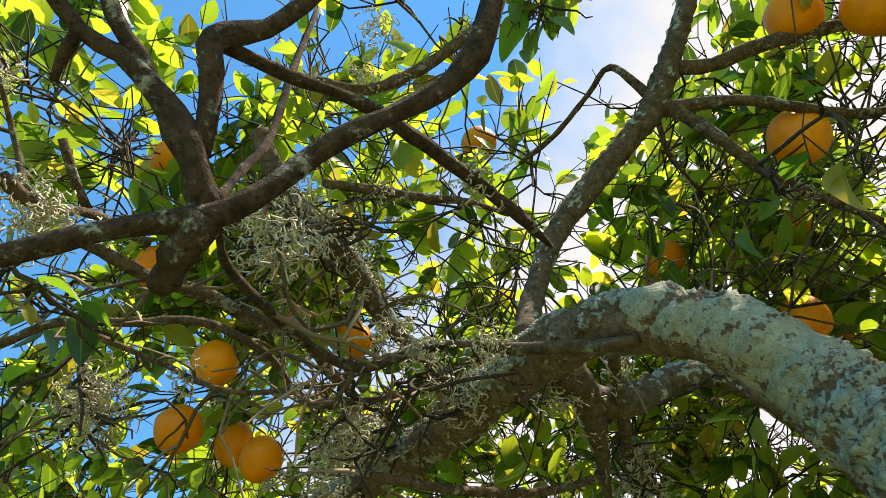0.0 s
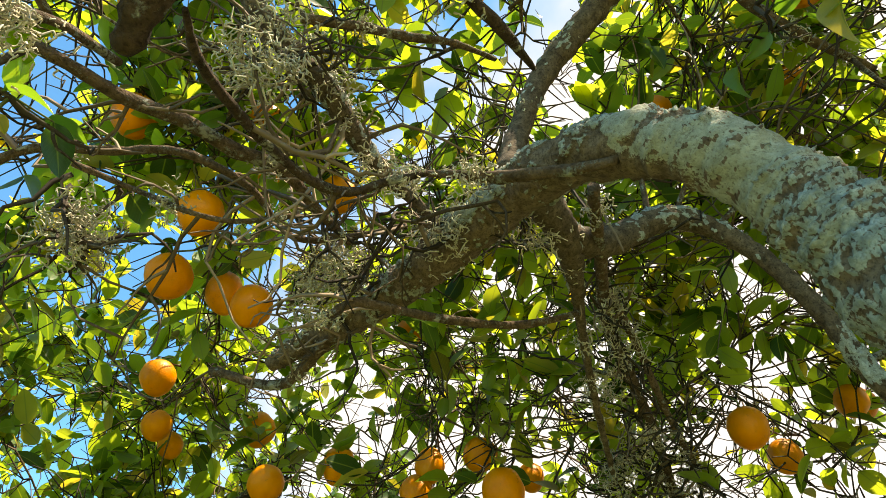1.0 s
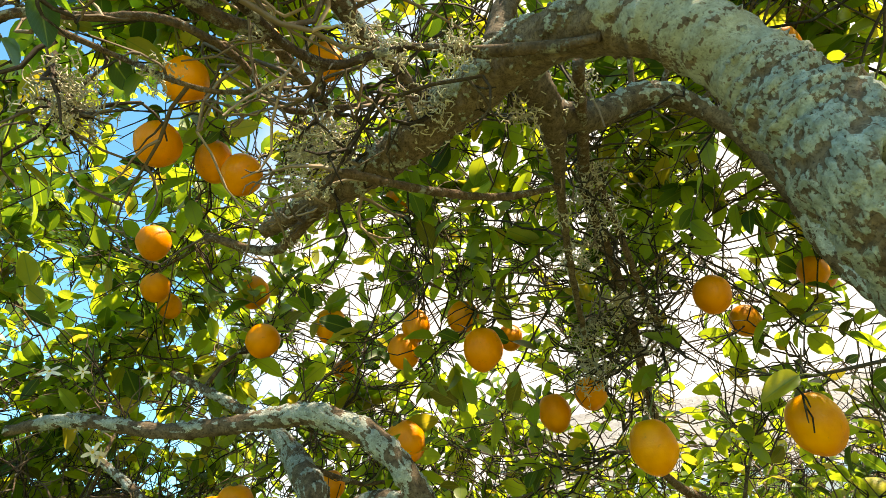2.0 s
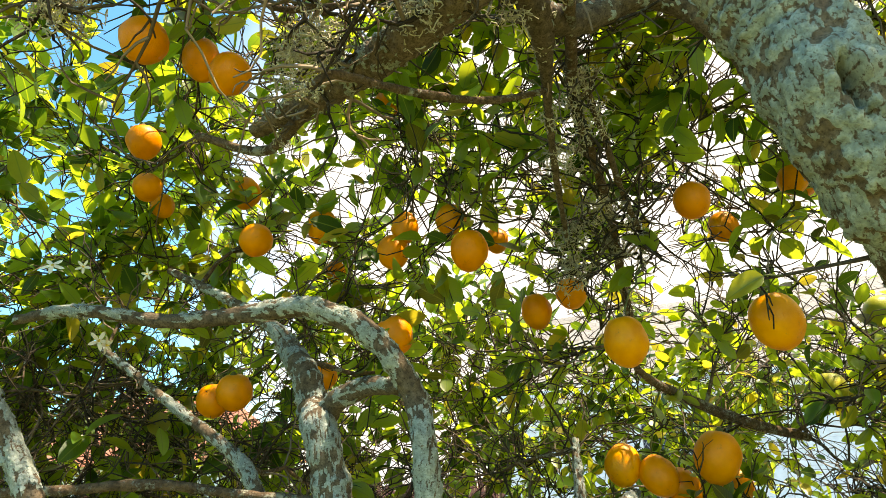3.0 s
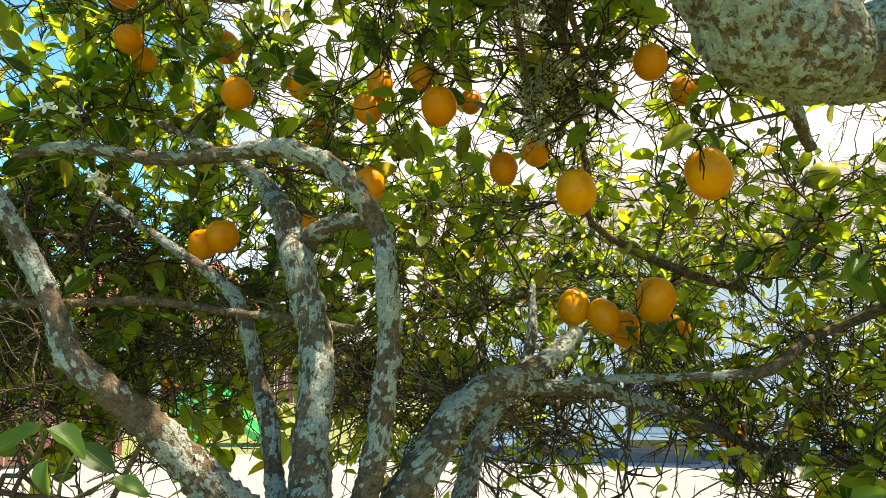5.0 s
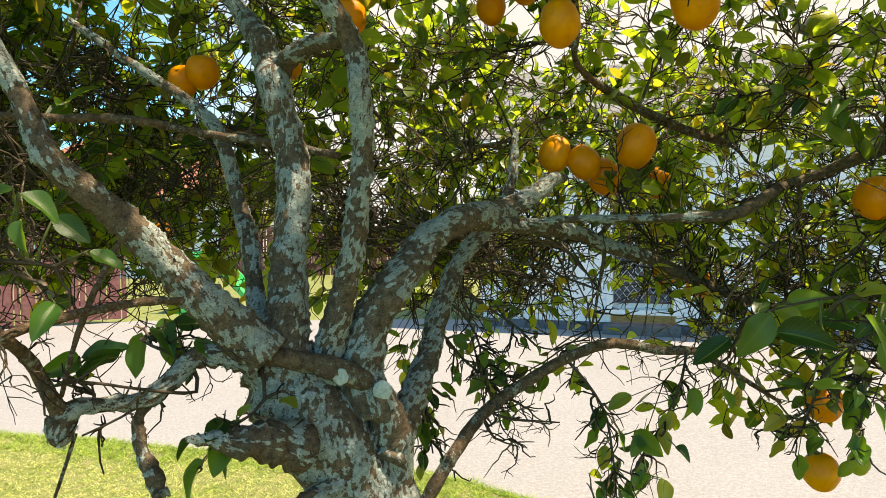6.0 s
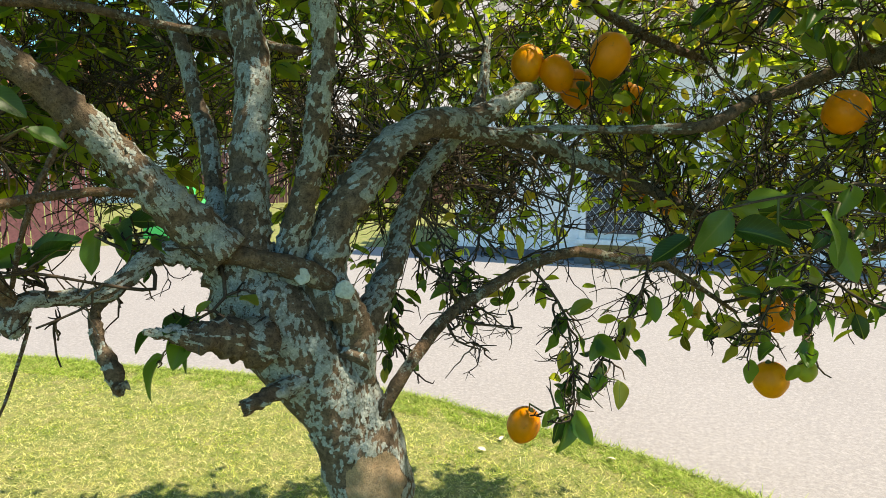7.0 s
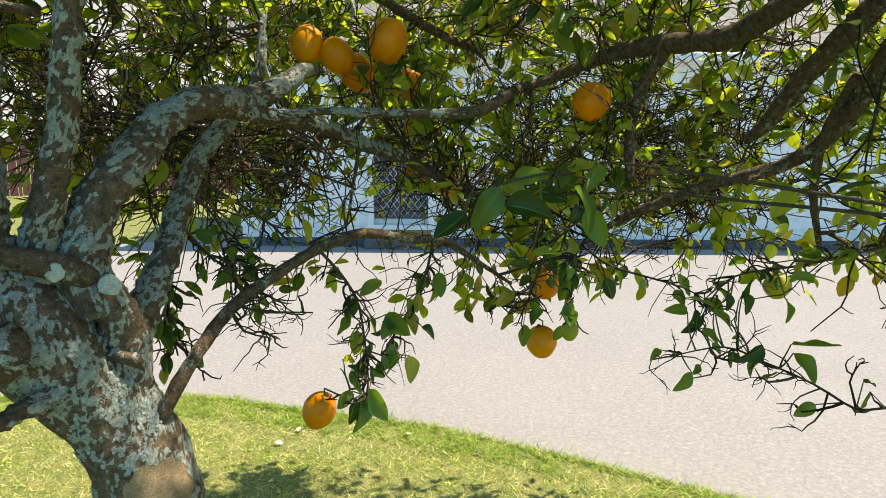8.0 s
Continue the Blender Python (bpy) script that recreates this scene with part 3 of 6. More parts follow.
def limb(name, pts):
    limb_count[0] += 1
    great = name == "great_limb"
    big = max(q[3] for q in pts)
    mat = BARK_ARCH if great else BARK_BARE if name == "bare_limb" else BARK_PALE if big > 0.027 and name != "stub" else BARK_DARK if big < 0.0075 or name == "branch" else BARK_GREY
    rich = mat in (BARK_ARCH, BARK_PALE, BARK_GREY) and big > 0.010
    path = spline(pts, 0.0024 if great else 0.0045 if name == "trunk" else 0.006 if rich else 0.011)
    if great:       # the part behind the eye needs no fine skin
        path = np.vstack([path[path[:, 0] < 0.6], path[path[:, 0] >= 0.6][::9], path[-1:]])
    elif name == "trunk":
        path = np.vstack([path[path[:, 2] < 0.7][::5], path[path[:, 2] >= 0.7]])
    NODES.append(path[::7 if rich else 3])
    sides = 132 if great else 112 if name == "trunk" else max(26, int(big * 1700)) if rich else 14 if big > 0.009 else 9
    v, f = tube(path[:, :3] - ORIGIN, path[:, 3], sides, 0.42 if name == "stub" else 0.20 if big > 0.009 else 0.28, limb_count[0] * 1.37)
    if great:        # a rotted hollow in its flank
        ha, hb = np.array((0.284, 0.299, 1.903)) - ORIGIN, np.array((0.301, 0.309, 1.848)) - ORIGIN
        axis = path[:, :3] - ORIGIN
        for k in range(len(v)):
            s = min(max((v[k] - ha) @ (hb - ha) / ((hb - ha) @ (hb - ha)), 0), 1)
            g = np.linalg.norm(v[k] - ha - (hb - ha) * s) + 0.0035 * noise.noise(Vector(v[k]) * 140)
            reach = math.exp(-(g / (0.0042 + 0.002 * math.sin(5 * s))) ** 4)
            if reach > 0.02:
                a = axis[int(np.linalg.norm(axis - v[k], axis=1).argmin())]
                v[k] += (a - v[k]) * 0.9 * reach
    # thin branches nearest the camera take the darkened bark
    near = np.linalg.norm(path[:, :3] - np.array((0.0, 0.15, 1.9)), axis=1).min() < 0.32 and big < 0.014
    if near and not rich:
        mat = BARK_SILHOUETTE
    label = {"trunk": "thick leaning trunk crusted with grey lichen", "great_limb": "stout arching limb crusted with pale lichen", "stub": "broken dead stub"}.get(name, "")
    if rich:
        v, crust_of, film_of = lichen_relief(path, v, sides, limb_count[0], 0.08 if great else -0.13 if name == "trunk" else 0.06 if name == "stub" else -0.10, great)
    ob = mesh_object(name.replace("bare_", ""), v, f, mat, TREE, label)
    if rich:
        for key, values in (("lichen", crust_of), ("film", film_of)):
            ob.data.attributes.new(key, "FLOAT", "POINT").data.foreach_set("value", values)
        if not great:
            crust(path, v, sides, crust_of, 0.0026 if big > 0.027 else 0.0022)


CRUST = Heap()


def crust(path, skin, sides, cover, size):
    """Small lobed flakes of leafy lichen that lift from the colonies on the bark."""
    centres = path[:, :3] - ORIGIN
    area = 2 * math.pi * float((path[:-1, 3] * np.linalg.norm(np.diff(centres, axis=0), axis=1)).sum())
    m = 7
    ring = np.arange(m) * 2 * math.pi / m
    for _ in range(int(area * 0.34 / size ** 2)):
        k = int(rng.integers(0, len(skin)))
        i = k // sides
        if i < 1 or i >= len(centres) - 1 or skin[k][2] < 0.7 or cover[k] < 0.6:
            continue
        t1 = centres[i + 1] - centres[i - 1]
        t1 = t1 / np.linalg.norm(t1)
        q = skin[k] + t1 * rng.uniform(-0.003, 0.003)
        n = q - centres[i]
        n = n - t1 * (n @ t1)
        R = np.linalg.norm(n)
        n = n / R
        t2 = np.cross(n, t1)
        lobe = size * (0.35 + 0.7 * rng.random() ** 2) * (0.65 + 0.6 * rng.random(m))
        turn = rng.random() * 6.28
        cx, cy = lobe * np.cos(ring + turn), lobe * np.sin(ring + turn)
        lift = 0.0001 + 0.0010 * rng.random(m) - cy ** 2 / (2 * R)
        rim = q + cx[:, None] * t1 + cy[:, None] * t2 + lift[:, None] * n
        CRUST.add(np.vstack([q + n * 0.0007, rim]), [[0, a + 1, (a + 1) % m + 1] for a in range(m)])


limb("trunk", [(0.15, 0.915, -0.03, 0.118), (0.149, 0.913, 0.06, 0.096), (0.146, 0.908, 0.22, 0.08), (0.142, 0.904, 0.45, 0.07), (0.137, 0.9, 0.68, 0.0655), (0.132, 0.894, 0.879, 0.0682), (0.125, 0.875, 0.995, 0.0643), (0.087, 0.886, 1.112, 0.0639), (0.045, 0.886, 1.176, 0.0675), (-0.001, 0.880, 1.242, 0.0706), (-0.042, 0.889, 1.302, 0.0672), (-0.075, 0.892, 1.354, 0.0518), (-0.091, 0.894, 1.392, 0.0333)])
limb("limb", [(-0.071, 0.833, 1.363, 0.0349), (-0.112, 0.819, 1.409, 0.0314), (-0.144, 0.802, 1.446, 0.0255), (-0.182, 0.792, 1.491, 0.0231), (-0.225, 0.764, 1.547, 0.0203), (-0.262, 0.733, 1.592, 0.0170), (-0.293, 0.713, 1.629, 0.0153), (-0.330, 0.724, 1.706, 0.0118), (-0.364, 0.714, 1.775, 0.0106), (-0.400, 0.710, 1.838, 0.0094), (-0.458, 0.701, 1.922, 0.0071)])
limb("limb", [(-0.054, 0.866, 1.358, 0.0419), (-0.047, 0.885, 1.422, 0.0311), (-0.049, 0.909, 1.498, 0.0259), (-0.042, 0.936, 1.593, 0.0249), (-0.055, 0.963, 1.683, 0.0246), (-0.076, 0.972, 1.770, 0.0230), (-0.092, 1.031, 1.806, 0.0235), (-0.111, 1.056, 1.863, 0.0208), (-0.154, 1.167, 1.927, 0.0196), (-0.191, 1.191, 1.976, 0.0127), (-0.297, 1.262, 2.054, 0.0091), (-0.444, 1.350, 2.147, 0.0073)])
limb("limb", [(-0.087, 1.029, 1.766, 0.0178), (-0.061, 0.984, 1.805, 0.0163), (-0.014, 0.935, 1.823, 0.0134), (0.038, 0.879, 1.816, 0.0106), (0.060, 0.857, 1.823, 0.0069)])
limb("limb", [(0.010, 0.876, 1.303, 0.0243), (0.016, 0.867, 1.365, 0.0225), (0.033, 0.866, 1.432, 0.0195), (0.051, 0.860, 1.506, 0.0172), (0.060, 0.849, 1.570, 0.0162), (0.070, 0.841, 1.647, 0.0153), (0.067, 0.824, 1.727, 0.0142), (0.056, 0.844, 1.794, 0.0149), (0.026, 0.827, 1.851, 0.0140), (-0.013, 0.832, 1.889, 0.0141), (-0.082, 0.843, 1.918, 0.0135), (-0.160, 0.869, 1.918, 0.0118), (-0.267, 0.879, 1.915, 0.0097), (-0.389, 0.886, 1.936, 0.0076), (-0.491, 0.925, 1.937, 0.0064)])
limb("limb", [(0.077, 0.861, 1.262, 0.0312), (0.061, 0.875, 1.329, 0.0328), (0.078, 0.897, 1.403, 0.0305), (0.122, 0.922, 1.466, 0.0267), (0.179, 0.991, 1.527, 0.0245), (0.235, 1.036, 1.557, 0.0239), (0.321, 1.165, 1.570, 0.0213), (0.399, 1.220, 1.604, 0.0184), (0.446, 1.262, 1.636, 0.0145), (0.505, 1.372, 1.650, 0.0080)])
limb("limb", [(0.232, 1.056, 1.551, 0.0185), (0.357, 1.180, 1.542, 0.0151), (0.506, 1.300, 1.525, 0.0166), (0.601, 1.344, 1.492, 0.0162), (0.698, 1.361, 1.464, 0.0143), (0.852, 1.364, 1.393, 0.0123), (0.998, 1.370, 1.344, 0.0091), (1.163, 1.379, 1.321, 0.0069)])
limb("limb", [(0.280, 1.111, 1.548, 0.0089), (0.357, 1.180, 1.545, 0.0075), (0.470, 1.174, 1.553, 0.0066), (0.629, 1.140, 1.552, 0.0074), (0.771, 1.116, 1.560, 0.0119), (0.903, 1.174, 1.614, 0.0106), (1.006, 1.200, 1.643, 0.0109), (1.119, 1.125, 1.698, 0.0162), (1.193, 1.028, 1.714, 0.0218), (1.247, 0.911, 1.716, 0.0234), (1.253, 0.759, 1.770, 0.0226), (1.236, 0.620, 1.852, 0.0214), (1.161, 0.483, 1.936, 0.0192)])
limb("branch", [(1.141, 1.161, 1.287, 0.0066), (1.178, 1.070, 1.342, 0.0116), (1.244, 0.938, 1.408, 0.0127), (1.307, 0.801, 1.460, 0.0145), (1.323, 0.706, 1.535, 0.0160), (1.295, 0.622, 1.646, 0.0161), (1.250, 0.536, 1.765, 0.0151)])
limb("branch", [(1.253, 0.855, 1.504, 0.0092), (1.252, 0.806, 1.542, 0.0150), (1.250, 0.731, 1.626, 0.0198), (1.257, 0.619, 1.733, 0.0201), (1.236, 0.523, 1.839, 0.0187)])
limb("branch", [(1.131, 1.051, 1.416, 0.0112), (1.128, 1.056, 1.529, 0.0121), (1.155, 1.050, 1.627, 0.0130), (1.194, 1.028, 1.706, 0.0138)])
limb("branch", [(1.372, 0.756, 1.290, 0.0055), (1.328, 0.751, 1.406, 0.0080), (1.310, 0.727, 1.515, 0.0094), (1.311, 0.677, 1.624, 0.0097)])
limb("limb", [(0.097, 0.853, 1.195, 0.0284), (0.124, 0.901, 1.251, 0.0238), (0.163, 0.986, 1.316, 0.0201), (0.204, 1.116, 1.411, 0.0179), (0.243, 1.167, 1.479, 0.0167), (0.299, 1.210, 1.540, 0.0144), (0.366, 1.296, 1.627, 0.0102), (0.392, 1.376, 1.760, 0.0075)])
limb("limb", [(-0.091, 0.893, 1.380, 0.0185), (-0.107, 0.946, 1.445, 0.0134), (-0.126, 0.995, 1.525, 0.0140), (-0.152, 1.037, 1.592, 0.0120), (-0.177, 1.073, 1.672, 0.0115), (-0.212, 1.106, 1.734, 0.0109), (-0.275, 1.129, 1.787, 0.0084), (-0.397, 1.219, 1.870, 0.0075), (-0.562, 1.342, 1.985, 0.0061)])
limb("limb", [(-0.081, 0.839, 1.354, 0.0257), (-0.125, 0.831, 1.368, 0.0200), (-0.164, 0.819, 1.364, 0.0144), (-0.190, 0.794, 1.336, 0.0121), (-0.216, 0.781, 1.318, 0.0113), (-0.248, 0.757, 1.321, 0.0097), (-0.278, 0.733, 1.324, 0.0100), (-0.292, 0.722, 1.310, 0.0162), (-0.292, 0.718, 1.295, 0.0145), (-0.292, 0.716, 1.286, 0.0092), (-0.292, 0.715, 1.282, 0.0029)])
limb("branch", [(-0.290, 0.724, 1.314, 0.0111), (-0.296, 0.706, 1.349, 0.0086), (-0.299, 0.677, 1.391, 0.0077), (-0.300, 0.645, 1.418, 0.0069), (-0.304, 0.599, 1.450, 0.0055)])
limb("stub", [(-0.212, 0.782, 1.316, 0.0072), (-0.222, 0.773, 1.292, 0.0077), (-0.211, 0.757, 1.259, 0.0082), (-0.197, 0.753, 1.229, 0.0111), (-0.189, 0.748, 1.207, 0.0082), (-0.186, 0.745, 1.196, 0.0029)])
limb("stub", [(-0.014, 0.795, 1.242, 0.0325), (-0.056, 0.762, 1.264, 0.0251), (-0.089, 0.735, 1.271, 0.0173), (-0.116, 0.720, 1.282, 0.0085), (-0.140, 0.703, 1.289, 0.0027)])
limb("stub", [(0.033, 0.823, 1.182, 0.0144), (0.000, 0.796, 1.176, 0.0120), (-0.023, 0.770, 1.173, 0.0104), (-0.038, 0.755, 1.170, 0.0090)])
limb("bare_limb", [(-0.115, 0.823, 1.369, 0.0145), (-0.085, 0.825, 1.367, 0.0146), (-0.046, 0.827, 1.360, 0.0147), (-0.000, 0.832, 1.348, 0.0149), (0.039, 0.834, 1.335, 0.0170), (0.074, 0.848, 1.315, 0.0139), (0.094, 0.870, 1.294, 0.0071)])
limb("limb", [(0.070, 0.892, 1.334, 0.0145), (0.078, 0.856, 1.306, 0.0218), (0.090, 0.851, 1.282, 0.0246), (0.104, 0.865, 1.235, 0.0272), (0.109, 0.882, 1.158, 0.0280)])
limb("branch", [(0.117, 0.871, 1.053, 0.0126), (0.148, 0.859, 1.125, 0.0110), (0.188, 0.869, 1.187, 0.0097), (0.248, 0.931, 1.238, 0.0103), (0.318, 0.960, 1.277, 0.0099), (0.398, 0.971, 1.318, 0.0092), (0.486, 1.000, 1.335, 0.0095), (0.584, 1.014, 1.317, 0.0081), (0.657, 1.034, 1.308, 0.0075), (0.748, 1.057, 1.256, 0.0051), (0.844, 1.082, 1.198, 0.0035)])
limb("branch", [(-0.152, 0.737, 1.452, 0.0050), (-0.186, 0.704, 1.456, 0.0054), (-0.221, 0.667, 1.452, 0.0051), (-0.250, 0.630, 1.446, 0.0053), (-0.270, 0.595, 1.439, 0.0050), (-0.290, 0.558, 1.429, 0.0043)])
limb("branch", [(-0.215, 0.715, 1.526, 0.0032), (-0.231, 0.708, 1.490, 0.0037), (-0.248, 0.698, 1.447, 0.0037), (-0.265, 0.695, 1.394, 0.0032), (-0.285, 0.711, 1.344, 0.0027)])
limb("branch", [(-0.277, 0.726, 1.295, 0.0022), (-0.285, 0.710, 1.254, 0.0022), (-0.289, 0.683, 1.215, 0.0016), (-0.298, 0.666, 1.185, 0.0010)])
limb("branch", [(-0.501, 0.906, 1.711, 0.0066), (-0.399, 0.928, 1.710, 0.0068), (-0.290, 0.951, 1.711, 0.0070), (-0.187, 0.971, 1.693, 0.0064), (-0.076, 0.971, 1.677, 0.0072), (0.028, 0.957, 1.655, 0.0056)])
limb("great_limb", [(-0.160, 0.853, 2.187, 0.0106), (-0.092, 0.803, 2.195, 0.0160), (-0.019, 0.734, 2.187, 0.0191), (0.038, 0.652, 2.172, 0.0217), (0.093, 0.594, 2.179, 0.0242), (0.134, 0.531, 2.170, 0.0247), (0.165, 0.480, 2.157, 0.0251), (0.203, 0.426, 2.124, 0.0244), (0.234, 0.392, 2.088, 0.0255), (0.260, 0.373, 2.051, 0.0271), (0.281, 0.366, 2.013, 0.0279), (0.298, 0.351, 1.949, 0.0322), (0.301, 0.337, 1.899, 0.0335), (0.332, 0.346, 1.850, 0.0352), (0.387, 0.367, 1.838, 0.0370), (0.490, 0.403, 1.852, 0.0376), (0.75, 0.1, 1.76, 0.044), (1.05, -0.16, 1.4, 0.05), (1.22, -0.32, 0.8, 0.058), (1.28, -0.38, 0.2, 0.07), (1.29, -0.39, -0.03, 0.09)])
limb("limb", [(0.139, 0.527, 2.204, 0.0138), (0.163, 0.541, 2.285, 0.0128), (0.202, 0.533, 2.376, 0.0140), (0.266, 0.503, 2.454, 0.0163), (0.319, 0.473, 2.502, 0.0152), (0.359, 0.443, 2.539, 0.0177), (0.397, 0.391, 2.605, 0.0149), (0.428, 0.350, 2.665, 0.0129), (0.488, 0.283, 2.793, 0.0103), (0.574, 0.174, 2.993, 0.0075)])
limb("branch", [(0.366, 0.445, 2.535, 0.0123), (0.408, 0.432, 2.522, 0.0090), (0.468, 0.421, 2.508, 0.0074), (0.524, 0.425, 2.496, 0.0073), (0.600, 0.434, 2.490, 0.0059), (0.719, 0.447, 2.524, 0.0046)])
limb("branch", [(0.379, 0.440, 2.532, 0.0107), (0.416, 0.447, 2.472, 0.0080), (0.464, 0.473, 2.429, 0.0071), (0.544, 0.510, 2.416, 0.0065), (0.663, 0.563, 2.426, 0.0046)])
limb("branch", [(0.401, 0.407, 2.585, 0.0109), (0.441, 0.398, 2.570, 0.0100), (0.487, 0.375, 2.567, 0.0098), (0.548, 0.356, 2.563, 0.0089), (0.650, 0.334, 2.562, 0.0081), (0.772, 0.328, 2.598, 0.0061)])
limb("branch", [(0.361, 0.438, 2.564, 0.0078), (0.319, 0.421, 2.623, 0.0049), (0.294, 0.468, 2.631, 0.0042), (0.251, 0.534, 2.632, 0.0044), (0.204, 0.591, 2.645, 0.0037)])
limb("limb", [(0.163, 0.533, 2.192, 0.0196), (0.196, 0.583, 2.190, 0.0183), (0.219, 0.635, 2.184, 0.0142), (0.234, 0.689, 2.176, 0.0088), (0.256, 0.779, 2.160, 0.0058), (0.291, 0.905, 2.126, 0.0048), (0.346, 1.078, 2.074, 0.0035)])
limb("limb", [(0.212, 0.616, 2.193, 0.0166), (0.259, 0.643, 2.206, 0.0186), (0.299, 0.651, 2.225, 0.0177), (0.347, 0.650, 2.247, 0.0153), (0.391, 0.655, 2.246, 0.0133), (0.436, 0.657, 2.210, 0.0116), (0.466, 0.657, 2.165, 0.0112), (0.495, 0.662, 2.104, 0.0107), (0.524, 0.672, 2.023, 0.0100), (0.571, 0.675, 1.949, 0.0086), (0.659, 0.755, 1.880, 0.0071)])
limb("branch", [(0.227, 0.535, 2.191, 0.0064), (0.261, 0.658, 2.195, 0.0074), (0.300, 0.797, 2.197, 0.0086), (0.356, 0.914, 2.171, 0.0077), (0.416, 1.036, 2.111, 0.0073), (0.456, 1.139, 2.030, 0.0076), (0.493, 1.220, 1.955, 0.0069), (0.506, 1.261, 1.880, 0.0068), (0.641, 1.375, 1.833, 0.0111), (0.794, 1.418, 1.776, 0.0114), (0.965, 1.493, 1.743, 0.0093)])
limb("branch", [(0.280, 0.724, 2.220, 0.0059), (0.350, 0.846, 2.189, 0.0057), (0.392, 0.919, 2.134, 0.0050), (0.451, 1.011, 2.079, 0.0044), (0.511, 1.077, 2.045, 0.0028)])
limb("branch", [(-0.041, 0.573, 2.067, 0.0032), (-0.018, 0.575, 2.086, 0.0049), (0.032, 0.609, 2.095, 0.0046), (0.093, 0.656, 2.112, 0.0050), (0.164, 0.703, 2.136, 0.0047), (0.239, 0.718, 2.159, 0.0042)])
limb("limb", [(-0.117, 0.346, 2.321, 0.0092), (-0.097, 0.380, 2.285, 0.0102), (-0.067, 0.414, 2.258, 0.0114), (-0.037, 0.444, 2.242, 0.0110), (-0.013, 0.493, 2.231, 0.0097), (0.014, 0.529, 2.213, 0.0076), (0.049, 0.567, 2.202, 0.0060), (0.072, 0.602, 2.192, 0.0049)])
limb("branch", [(0.015, 0.503, 2.182, 0.0044), (0.048, 0.489, 2.168, 0.0037), (0.083, 0.475, 2.151, 0.0046), (0.117, 0.465, 2.135, 0.0060), (0.151, 0.444, 2.117, 0.0057), (0.181, 0.423, 2.099, 0.0050), (0.198, 0.405, 2.087, 0.0035)])
limb("branch", [(-0.064, 0.237, 2.015, 0.0018), (-0.076, 0.279, 2.044, 0.0029), (-0.077, 0.326, 2.071, 0.0036), (-0.067, 0.397, 2.106, 0.0043), (-0.043, 0.439, 2.112, 0.0041), (-0.013, 0.463, 2.120, 0.0043), (0.020, 0.466, 2.135, 0.0039), (0.055, 0.468, 2.147, 0.0030)])
limb("branch", [(-0.132, 0.197, 1.948, 0.0037), (-0.103, 0.195, 1.958, 0.0042), (-0.082, 0.197, 1.969, 0.0044), (-0.061, 0.201, 1.977, 0.0055), (-0.046, 0.201, 1.983, 0.0054), (-0.030, 0.201, 2.001, 0.0051), (-0.013, 0.201, 2.028, 0.0053), (0.008, 0.197, 2.044, 0.0052), (0.030, 0.198, 2.067, 0.0056), (0.054, 0.196, 2.090, 0.0066), (0.070, 0.185, 2.104, 0.0078), (0.080, 0.171, 2.130, 0.0071), (0.090, 0.150, 2.166, 0.0064)])
limb("branch", [(-0.054, 0.205, 1.984, 0.0066), (-0.059, 0.192, 1.997, 0.0067), (-0.066, 0.180, 2.013, 0.0076), (-0.077, 0.168, 2.026, 0.0056), (-0.093, 0.154, 2.037, 0.0042), (-0.109, 0.146, 2.044, 0.0040), (-0.122, 0.129, 2.054, 0.0036)])
limb("branch", [(-0.075, 0.172, 2.025, 0.0044), (-0.086, 0.156, 2.039, 0.0041), (-0.096, 0.143, 2.051, 0.0039), (-0.101, 0.128, 2.065, 0.0035)])
limb("branch", [(-0.061, 0.189, 2.010, 0.0052), (-0.057, 0.172, 2.032, 0.0050), (-0.058, 0.158, 2.049, 0.0063), (-0.053, 0.156, 2.062, 0.0065), (-0.037, 0.159, 2.076, 0.0050), (-0.021, 0.155, 2.102, 0.0048), (0.001, 0.150, 2.148, 0.0051)])
limb("stub", [(-0.111, 0.147, 2.042, 0.0028), (-0.117, 0.155, 2.037, 0.0024), (-0.121, 0.163, 2.030, 0.0016)])
limb("stub", [(-0.053, 0.202, 1.980, 0.0076), (-0.060, 0.208, 1.973, 0.0080), (-0.066, 0.215, 1.968, 0.0076), (-0.071, 0.220, 1.964, 0.0070), (-0.075, 0.224, 1.961, 0.0042), (-0.076, 0.225, 1.960, 0.0011)])
limb("branch", [(-0.055, 0.160, 2.060, 0.0033), (-0.031, 0.179, 2.070, 0.0035), (-0.007, 0.199, 2.087, 0.0035), (0.016, 0.220, 2.101, 0.0046), (0.057, 0.266, 2.121, 0.0048), (0.091, 0.307, 2.138, 0.0049), (0.110, 0.328, 2.145, 0.0051), (0.144, 0.381, 2.173, 0.0024)])
limb("branch", [(-0.068, 0.226, 2.021, 0.0027), (-0.069, 0.248, 2.093, 0.0030), (-0.063, 0.257, 2.149, 0.0030), (-0.062, 0.257, 2.262, 0.0032), (-0.054, 0.250, 2.374, 0.0027)])
limb("branch", [(-0.235, 0.346, 2.166, 0.0054), (-0.209, 0.371, 2.166, 0.0057), (-0.190, 0.406, 2.178, 0.0061), (-0.161, 0.439, 2.194, 0.0065), (-0.123, 0.482, 2.200, 0.0075), (-0.085, 0.509, 2.202, 0.0067), (-0.058, 0.555, 2.192, 0.0052), (-0.028, 0.605, 2.187, 0.0043)])
